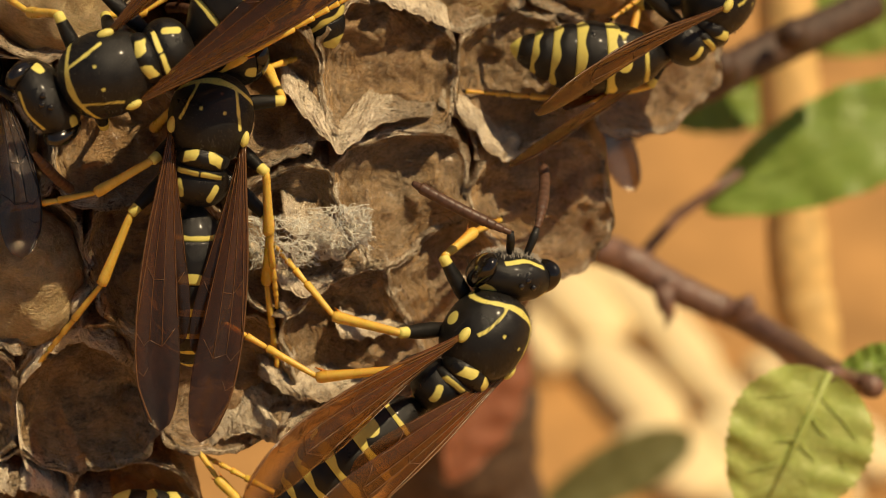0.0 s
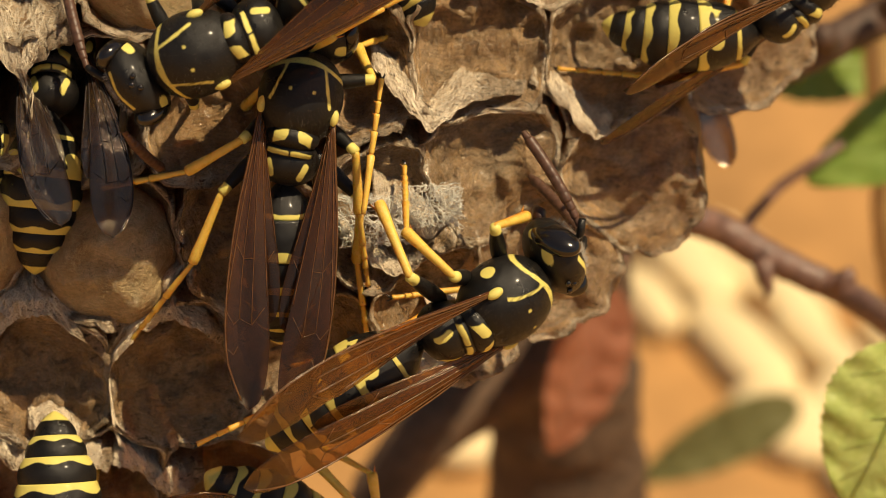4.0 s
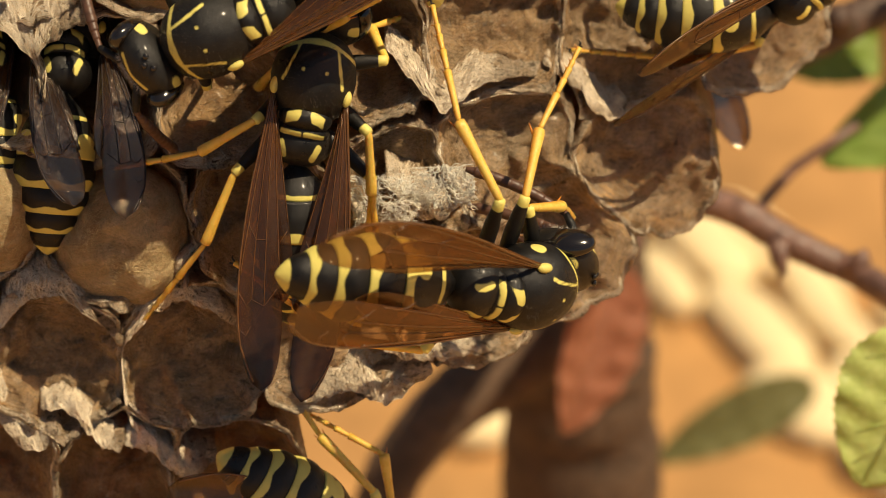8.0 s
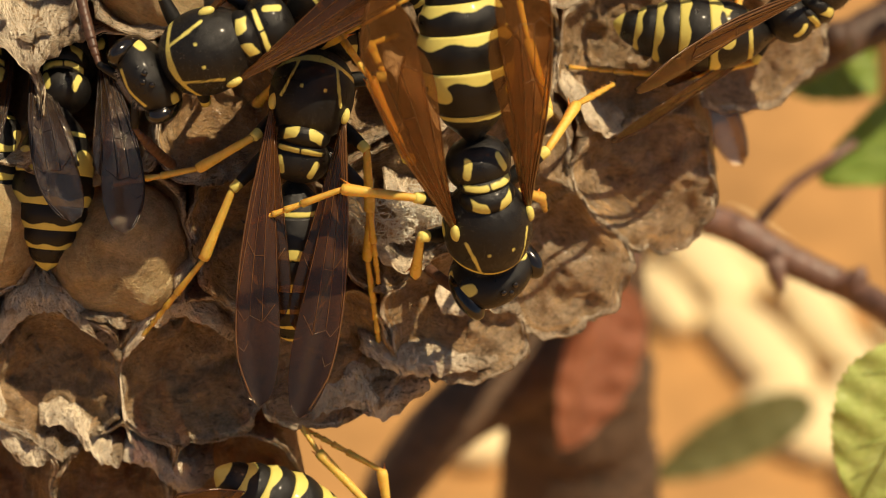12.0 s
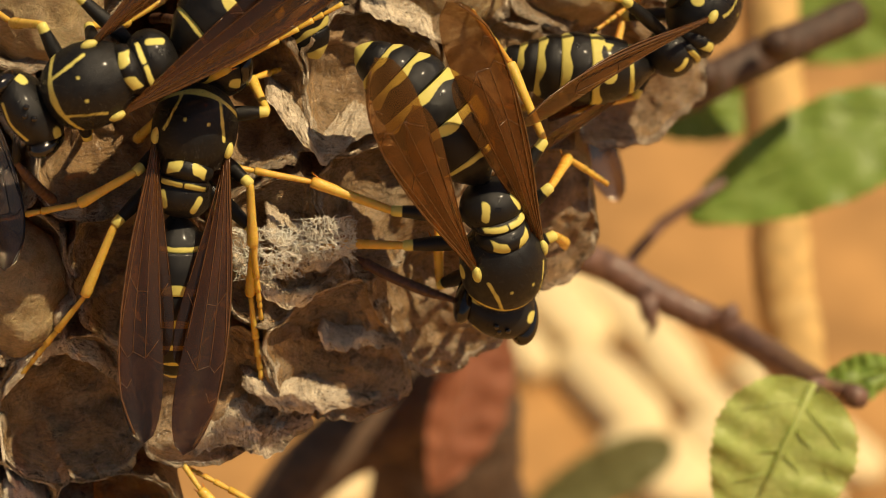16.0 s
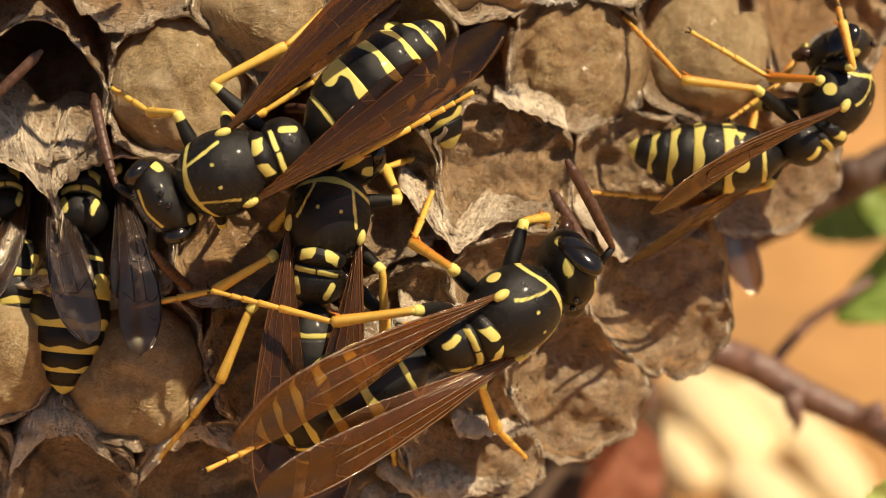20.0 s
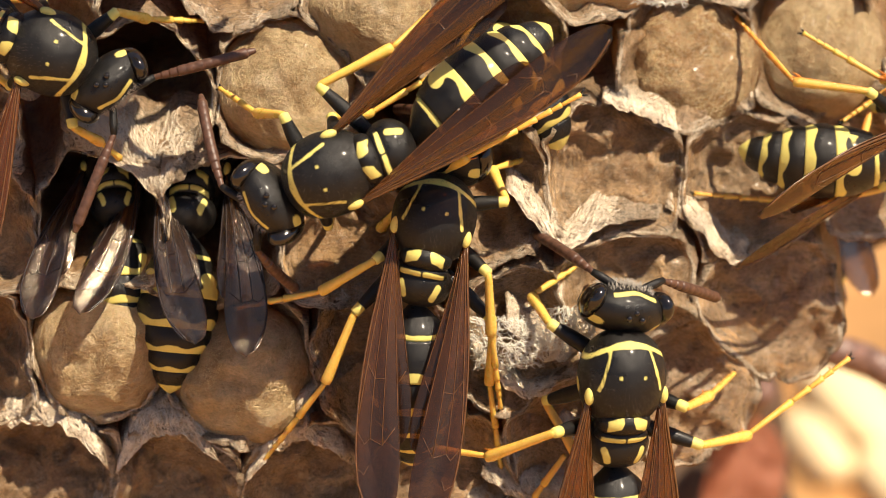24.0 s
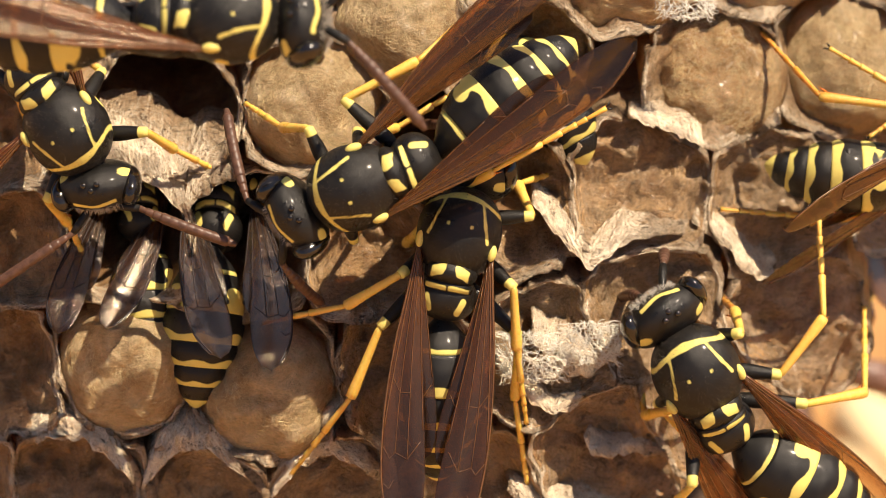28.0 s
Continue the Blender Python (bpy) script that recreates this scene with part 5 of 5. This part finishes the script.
LEG_ROWS[('mid', 1)] += [(9, (1112, 585, -0.4), (1153, 471, 0.8), (1245, 354, 3.4)),
    (10, (1131, 548, 0.1), (1131, 434, 1.7), (1213, 313, 4.3)),
    (11, (1145, 534, 0.1), (1139, 373, 0.1), (1217, 306, 3.3)),
    (12, (1199, 498, 2.2), (1250, 420, 4.2), (1316, 388, 8.1)),
    (14.5, (1424, 549, 3.8), (1465, 470, 5.9), (1521, 498, 9.8)),
    (15, (1437, 545, 4.5), (1468, 466, 6.7), (1525, 494, 10.6)),
    (15.5, (1424, 539, 4.9), (1462, 460, 7), (1515, 498, 10.9)),
    (16, (1414, 507, 5.2), (1447, 458, 7.8), (1520, 506, 11.4)),
    (16.5, (1410, 473, 4.1), (1442, 444, 6.8), (1521, 497, 10.3))]
LEG_ROWS[('mid', 1)] += [(17, (1240, 436, 1.1), (1257, 321, 2.5), (1397, 230, 4.2)),
    (18, (1186, 418, 0.4), (1185, 317, 2.3), (1282, 217, 5)),
    (19, (1103, 424, -0.4), (1104, 318, 1.4), (1172, 228, 4.8)),
    (20, (999, 493, -0.4), (930, 447, 2), (966, 357, 5.8)),
    (21, (958, 554, 0), (911, 473, 2.3), (959, 363, 5.6)),
    (22, (946, 567, 0.6), (906, 478, 2.7), (960, 364, 6))]
LEG_ROWS[('fore', 1)] = []
LEG_ROWS[('fore', 1)] += [(0, (1191, 651, 4.5), (1249, 606, 6), (1297, 588, 9)),
    (1, (1165, 650, 4.3), (1212, 613, 6.1), (1244, 602, 9.3)),
    (2, (1173, 627, 4.9), (1213, 613, 6.9), (1242, 610, 10.1)),
    (3, (1149, 622, 3.2), (1201, 599, 5.1), (1222, 622, 8.3)),
    (5.5, (1099, 654, 1.5), (1155, 641, 3.3), (1176, 654, 6.6)),
    (6, (1094, 642, 1.8), (1150, 624, 3.6), (1176, 646, 6.8)),
    (7, (1097, 652, 1.6), (1158, 630, 3.3), (1184, 651, 6.5)),
    (7.5, (1107, 650, 1.8), (1173, 642, 3.4), (1194, 655, 6.7)),
    (8, (1159, 631, 1.5), (1220, 630, 3.2), (1240, 653, 6.5))]
LEG_ROWS[('fore', 1)] += [(9, (1102, 621, 0.4), (1173, 608, 1.9), (1189, 616, 5.3)),
    (10, (1126, 594, 1), (1187, 601, 2.8), (1192, 623, 6.1)),
    (11, (1150, 580, 1.4), (1196, 592, 3.4), (1202, 615, 6.7)),
    (12, (1153, 573, 1.4), (1187, 585, 3.5), (1194, 608, 6.7)),
    (16, (1425, 593, 6.3), (1441, 610, 8.5), (1444, 621, 11.8)),
    (16.5, (1395, 517, 4.8), (1457, 551, 6.2), (1464, 557, 9.5)),
    (17, (1286, 469, 1.6), (1344, 460, 3.3), (1350, 470, 6.7)),
    (18, (1289, 445, 1.4), (1340, 456, 3.3), (1352, 466, 6.6)),
    (19, (1240, 415, 2), (1282, 431, 3.9), (1288, 442, 7.3))]
LEG_ROWS[('fore', 1)] += [(20, (1132, 403, 2.2), (1168, 404, 4.2), (1173, 419, 7.6)),
    (21, (1064, 434, 2.6), (1100, 429, 4.6), (1105, 399, 7.9)),
    (22, (1051, 453, 3), (1076, 449, 5.1), (1075, 410, 8.4)),
    (24.5, (946, 604, 5.2), (940, 574, 7.2), (995, 524, 8.6)),
    (25, (958, 623, 5.7), (963, 603, 8), (973, 583, 8.3)),
    (26, (969, 677, 5.6), (963, 652, 7.9), (968, 617, 8.2)),
    (27, (979, 719, 5.9), (973, 694, 8.2), (983, 594, 8.4)),
    (28, (1160, 768, 5.8), (1104, 723, 8), (1093, 648, 9.9))]
LEG_ROWS[('hind', -1)] = []
LEG_ROWS[('hind', -1)] += [(7.5, (950, 973, 2.2), (808, 987, 2.2), (658, 989, 6.5)),
    (8, (971, 883, 0.8), (820, 862, 1.7), (636, 726, 3.8)),
    (9, (975, 835, -1.6), (817, 831, -1.1), (629, 714, 1.6)),
    (10, (895, 681, -1.6), (784, 624, 0.6), (529, 584, 0.4)),
    (11, (883, 587, -0.6), (769, 395, -0.6), (656, 282, 1.8)),
    (12, (944, 509, -1.1), (882, 369, -0.2), (778, 222, 3.6)),
    (12.5, (1021, 456, -0.6), (946, 352, 1.6), (817, 225, 5.3)),
    (14.5, (1130, 513, 4.1), (1030, 407, 4.3), (814, 247, 4.2)),
    (15, (1141, 506, 4.5), (1032, 397, 4.7), (822, 247, 4.6))]
LEG_ROWS[('hind', -1)] += [(15.5, (1135, 516, 5), (1026, 410, 5.2), (818, 234, 5.2)),
    (16, (1084, 544, 4.9), (925, 472, 5), (692, 436, 5)),
    (16.5, (1083, 566, 3.4), (938, 494, 3.6), (693, 442, 3.6)),
    (17, (1030, 700, 2.9), (868, 627, 3), (638, 574, 2.9)),
    (18, (1052, 696, 1.2), (915, 775, 1.2), (739, 884, 3.9)),
    (19, (1040, 686, -0), (912, 786, -0.1), (751, 890, 3.2)),
    (21, (1057, 842, 2.1), (981, 887, 4.8), (840, 936, 8)),
    (22, (1071, 860, 2.5), (1000, 902, 5.4), (838, 953, 8)),
    (24.5, (1322, 754, 5.5), (1391, 704, 7.7), (1516, 504, 7.4))]
LEG_ROWS[('hind', -1)] += [(25, (1343, 731, 5.7), (1418, 683, 7.7), (1498, 553, 11.8)),
    (26, (1365, 766, 5.7), (1429, 688, 7.4), (1501, 557, 11.6)),
    (27, (1374, 749, 6), (1439, 679, 7.9), (1497, 554, 12.3)),
    (28, (1465, 708, 6.2), (1493, 683, 8.6), (1491, 533, 13))]
LEG_ROWS[('mid', -1)] = []
LEG_ROWS[('mid', -1)] += [(10, (953, 716, -0.6), (838, 746, 0.8), (800, 886, 3.5)),
    (11, (973, 673, -0.8), (842, 702, -0.5), (801, 840, 2.3)),
    (12, (961, 581, 0), (830, 565, 0.7), (665, 626, 2.3)),
    (12.5, (970, 524, 2.9), (860, 559, 2.9), (693, 653, 2.7)),
    (14.5, (1166, 619, 4.2), (1035, 603, 4.4), (853, 653, 4.4)),
    (15, (1168, 615, 5.4), (1032, 604, 5.6), (855, 654, 5.6)),
    (15.5, (1160, 617, 5.9), (1030, 596, 6.1), (854, 654, 6.2)),
    (16, (1150, 610, 5.7), (1035, 605, 7.1), (855, 658, 7.2)),
    (16.5, (1139, 638, 4.4), (1047, 712, 4.4), (985, 888, 4.1))]
LEG_ROWS[('mid', -1)] += [(17, (1091, 696, 3.6), (918, 704, 3.7), (859, 728, 6.6)),
    (18, (1074, 691, 2.9), (1071, 742, 5.3), (1116, 839, 8.6)),
    (19, (1056, 686, 2.5), (1061, 737, 5), (1117, 835, 8.3)),
    (20, (1049, 731, 2.7), (1079, 782, 5), (1130, 833, 8.9)),
    (21, (1128, 716, 1.8), (1103, 757, 4.6), (1062, 797, 8.8)),
    (22, (1126, 729, 2), (1101, 771, 4.9), (1059, 813, 9)),
    (24.5, (1252, 699, 4.7), (1306, 654, 7.2), (1365, 585, 10.9)),
    (25, (1288, 668, 5.7), (1348, 593, 7.1), (1438, 463, 9)),
    (26, (1270, 662, 5.5), (1345, 547, 5.4), (1429, 427, 7.5))]
LEG_ROWS[('mid', -1)] += [(27, (1256, 674, 4.5), (1346, 564, 4.4), (1465, 494, 6.6)),
    (28, (1360, 653, 6.3), (1425, 548, 6.1), (1414, 378, 7.6))]
LEG_ROWS[('fore', -1)] = []
LEG_ROWS[('fore', -1)] += [(12, (971, 652, 1.3), (961, 719, 2.9), (962, 727, 6.3)),
    (12.5, (1051, 565, 2.6), (1051, 616, 4.5), (1056, 629, 7.9)),
    (14.5, (1186, 615, 5.9), (1227, 632, 8), (1238, 655, 11.3)),
    (15, (1204, 601, 6.2), (1235, 613, 8.4), (1246, 625, 11.7)),
    (15.5, (1196, 608, 6.7), (1228, 620, 8.9), (1240, 632, 11.9)),
    (28, (1276, 578, 4.4), (1265, 538, 6.5), (1243, 518, 9.9))]


def motions():
    # the turning wasp: seconds; u, v, h, heading, roll, pitch; head yaw, pitch, roll; gaster yaw, pitch; curl and bend of its rings; sweep and lift of the left and the right wing
    path = [
        (0, (1256, 811, 4.2, 50, 32, -5), (27, -15, -7), (-12, -13), (0.7, 0.7), (32, 13), (-34, 16)),
        (1, (1229, 801, 4.0, 43, 29, -8), (28, 7, -4), (-6, -17), (0.6, 1.0), (20, 5), (-29, 16)),
        (2, (1173, 808, 3.9, 24, 36, -11), (-4, 0, 11), (5, -12), (0.4, 1.2), (27, 14), (-16, 4)),
        (3, (1139, 788, 3.6, 17, 41, -16), (-2, 12, 13), (11, -10), (-0.3, 1.1), (13, 12), (-9, 1)),
        (5.5, (1118, 794, 2.5, 24, 41, -17), (6, -20, 12), (8, -9), (-0.6, 1.0), (16, 2), (-11, 5)),
        (6, (1116, 800, 2.3, 21, 41, -17), (-2, -2, 20), (6, -11), (-0.1, 0.6), (15, 1), (-8, 1)),
        (7, (1136, 799, 2.3, 21, 45, -20), (12, -25, 13), (5, -14), (-0.1, 0.8), (17, 0), (-10, -3)),
        (7.5, (1112, 798, 1.8, 1, 28, -26), (16, -26, 19), (8, -16), (0.8, 1.8), (8, 1), (-8, 1)),
        (8, (1150, 776, 1.5, -22, 27, -44), (44, -33, 15), (-2, -9), (2.8, 1.9), (11, 0), (-10, 0)),
        (9, (1107, 749, 0.3, -22, 21, -34), (31, -31, 3), (-11, -21), (3.7, 0.6), (14, 3), (-10, 0)),
        (10, (1084, 691, 0.5, -46, -2, -35), (10, -21, -6), (9, -16), (3.9, 2.2), (1, 6), (4, 3)),
        (11, (1093, 667, 0.5, -55, -8, -34), (6, -13, -5), (10, -12), (3.5, -0.1), (-3, 4), (5, 1)),
        (12, (1090, 619, 1.1, -76, -10, -30), (16, -13, -9), (-5, -11), (3.2, -0.1), (0, 7), (11, 8)),
        (12.5, (1185, 518, 2.0, -57, -19, -34), (-23, -19, -11), (-2, -9), (3.1, -2.1), (0, 6), (10, 6)),
        (14.5, (1337, 656, 4.0, -74, -16, -34), (-27, -32, 7), (11, -25), (3.5, 1.2), (-7, 0), (11, 2)),
        (15, (1348, 654, 4.4, -75, -19, -33), (-19, -27, 15), (9, -27), (3.3, 1.2), (-9, -2), (13, 1)),
        (15.5, (1336, 649, 4.9, -76, -17, -35), (-24, -31, 18), (12, -30), (3.3, 2.1), (-11, -3), (14, 1)),
        (16, (1327, 631, 4.6, -70, -14, -32), (-30, -30, 15), (17, -29), (3.5, 3.9), (-12, -2), (16, 5)),
        (16.5, (1319, 607, 3.3, -58, -3, -37), (-13, -29, 8), (5, -31), (3.6, -0.9), (-6, -1), (6, 3)),
        (17, (1256, 593, 1.9, -13, 24, -22), (12, -26, 10), (-31, -23), (4.6, -5.2), (11, 3), (-12, -1)),
        (18, (1210, 582, 1.4, -16, 29, -28), (18, -14, 29), (-24, -16), (1.1, -8.6), (8, 1), (-8, 2)),
        (19, (1150, 563, 1.0, -3, 31, -23), (-11, -8, 28), (-1, -11), (2.6, 1.0), (8, 3), (-8, 4)),
        (20, (1096, 582, 1.2, 21, 33, -18), (-18, 5, 32), (6, -14), (2.5, -0.0), (7, 3), (-9, 4)),
        (21, (1085, 613, 1.4, 43, 30, -20), (-32, 4, 26), (-2, -17), (0.6, 0.7), (17, 7), (-20, 23)),
        (22, (1071, 642, 1.9, 46, 31, -22), (-34, 10, 34), (-4, -18), (1.5, -0.2), (24, 8), (-24, 24)),
        (24.5, (1121, 695, 4.1, 104, 6, 13), (-7, -17, 3), (8, -1), (0.2, -1.0), (-1, -8), (7, -6)),
        (25, (1124, 681, 4.5, 114, 1, 13), (-14, -25, 5), (12, -3), (-0.7, -2.3), (2, -11), (12, -8)),
        (26, (1136, 738, 4.5, 115, -6, 16), (-23, -32, 9), (16, -1), (-1.4, -0.9), (-5, -13), (9, -11)),
        (27, (1151, 743, 4.8, 122, -2, 13), (-20, -32, 4), (17, 0), (-1.0, -0.7), (-5, -9), (11, -9)),
        (28, (1208, 665, 5.0, 117, -1, 15), (6, -23, 9), (31, -3), (-0.1, -0.9), (-7, -12), (15, -9))]
    walk(walker["thing"], [(r[0], stand(*r[1])) for r in path])
    walk(walker["head"], [(r[0], head_pose(*r[2])) for r in path])
    walk(walker["gaster"], [(r[0], gaster_pose(*r[3])) for r in path])
    for k, ring in enumerate(walker["rings"]):
        walk(ring, [(r[0], ring_poses(*r[4])[k]) for r in path])
    for name, off, low in (("forewing", 0, 0), ("hindwing", -4, -3)):
        for i, side in ((5, 1), (6, -1)):
            walk(walker[(name, side)], [(r[0], wing_pose(side, r[i][0] + off, r[i][1] + low)) for r in path])
    # its antennae: seconds, then out, up, drop and dip, left and right
    feel = [
            (0, (28, 34, 60, 40), (12, 10, 24, 40)),
            (1, (44, -46, 24, 18), (4, -22, 60, 40)),
            (2, (44, -38, 24, 18), (28, -42, 10, 30)),
            (3, (28, -42, 10, 30), (28, -42, 10, 30)),
            (5.5, (92, 18, 24, 40), (28, -42, 10, 30)),
            (6, (68, -38, -12, 0), (28, -42, 10, 30)),
            (7, (92, -6, 24, 40), (28, -42, 10, 30)),
            (7.5, (36, 2, 6, 18), (28, -42, 10, 30)),
            (8, (28, -42, 10, 30), (28, -42, 10, 30)),
            (9, (-12, -22, -12, 0), (28, -42, 10, 30)),
            (10, (28, -42, 10, 30), (28, -42, 10, 30)),
            (11, (28, -42, 10, 30), (76, -46, -12, 0)),
            (12, (28, -42, 10, 30), (28, -42, 10, 30)),
            (12.5, (28, -42, 10, 30), (84, 50, 60, 40)),
            (14.5, (28, -42, 10, 30), (60, -46, -12, 0)),
            (15, (28, -42, 10, 30), (92, -30, 6, 0)),
            (15.5, (28, -42, 10, 30), (84, -30, 6, 0)),
            (16, (28, -42, 10, 30), (84, -30, -12, -20)),
            (16.5, (28, -42, 10, 30), (92, -38, 6, -20)),
            (17, (-12, -14, 6, 18), (28, -42, 10, 30)),
            (18, (92, 26, 24, 18), (28, -42, 10, 30)),
            (19, (28, -22, -12, 40), (28, -42, 10, 30)),
            (20, (52, -14, 60, 18), (28, -42, 10, 30)),
            (21, (28, -42, 10, 30), (28, -42, 10, 30)),
            (22, (84, -22, 6, 18), (28, -42, 10, 30)),
            (24.5, (52, -14, -12, 40), (76, 2, 24, 18)),
            (25, (36, -6, 6, 18), (84, 18, 6, 40)),
            (26, (68, -6, 6, 40), (52, 18, 6, 40)),
            (27, (68, 2, -12, 40), (76, 18, 6, 40)),
            (28, (-12, -70, 6, 0), (36, -22, 6, 40))]
    for i, side in ((1, 1), (2, -1)):
        walk(walker[("scape", side)], [(r[0], antenna_poses(side, *r[i])[0]) for r in feel])
        walk(walker[("antenna", side)], [(r[0], antenna_poses(side, *r[i])[1]) for r in feel])
    # its legs: they stand on the nest where rows say so, and fold under the body otherwise
    for (kind, side), limbs in walker["legs"].items():
        given = {r[0]: r[1:] for r in LEG_ROWS.get((kind, side), [])}
        wishes = []
        for t, b, *_ in path:
            joints = reach(stand(*b) @ Matrix.Diagonal((1.06, 1.06, 1.06, 1)), kind, side, given[t]) if t in given else rest_joints(kind, side, True)
            wishes.append((t, limb_poses(kind, joints)))
        fem, tib, tar = limbs
        walk(fem, [(t, m[0]) for t, m in wishes])
        walk(tib, [(t, m[0].inverted() @ m[1]) for t, m in wishes])
        walk(tar, [(t, m[0].inverted() @ m[2]) for t, m in wishes])
    # the others
    walk(comer["thing"], [(0.0, stand(-40, 290, 3.0, 5)), (18.0, stand(-40, 300, 3.0, 5)), (20.0, stand(-60, 280, 3.0, 8)), (21.0, stand(-30, 190, 3.0, -8)), (22.0, stand(72, 105, 2.0, -48)),
                          (22.5, stand(75, 100, 2.0, -35)), (25.0, stand(85, 95, 2.0, -18)), (26.5, stand(95, 105, 2.0, -10)), (27.2, stand(100, 120, 2.0, -25)), (28.0, stand(70, 200, 2.0, -56, 6))])
    walk(lifter["thing"], [(0.0, stand(150, 1620, 5.0, -90)), (2.5, stand(250, 1460, 5.0, -88)), (3.5, stand(306, 1400, 5.0, -88)), (5.5, stand(482, 1432, 5.0, -90)), (6.1, stand(506, 1438, 5.0, -92)),
                           (6.7, stand(475, 1500, 5.0, -92)), (7.0, stand(492, 1562, 5.0, -92)), (8.0, stand(500, 1700, 5.0, -90)), (12.0, stand(400, 1700, 5.0, -90)), (14.5, stand(356, 1515, 5.0, -90)),
                           (15.5, stand(356, 1620, 5.0, -90)), (28.0, stand(362, 1700, 5.0, -90))])
    walk(late["thing"], [(0.0, stand(300, -330, -1.0, 0)), (26.5, stand(300, -330, -4.0, -4)), (27.0, stand(305, -50, -7.0, -4, -18)), (27.5, stand(325, -15, -8.0, -4, -18)), (28.0, stand(355, 15, -8.0, 0, -18))])


motions()
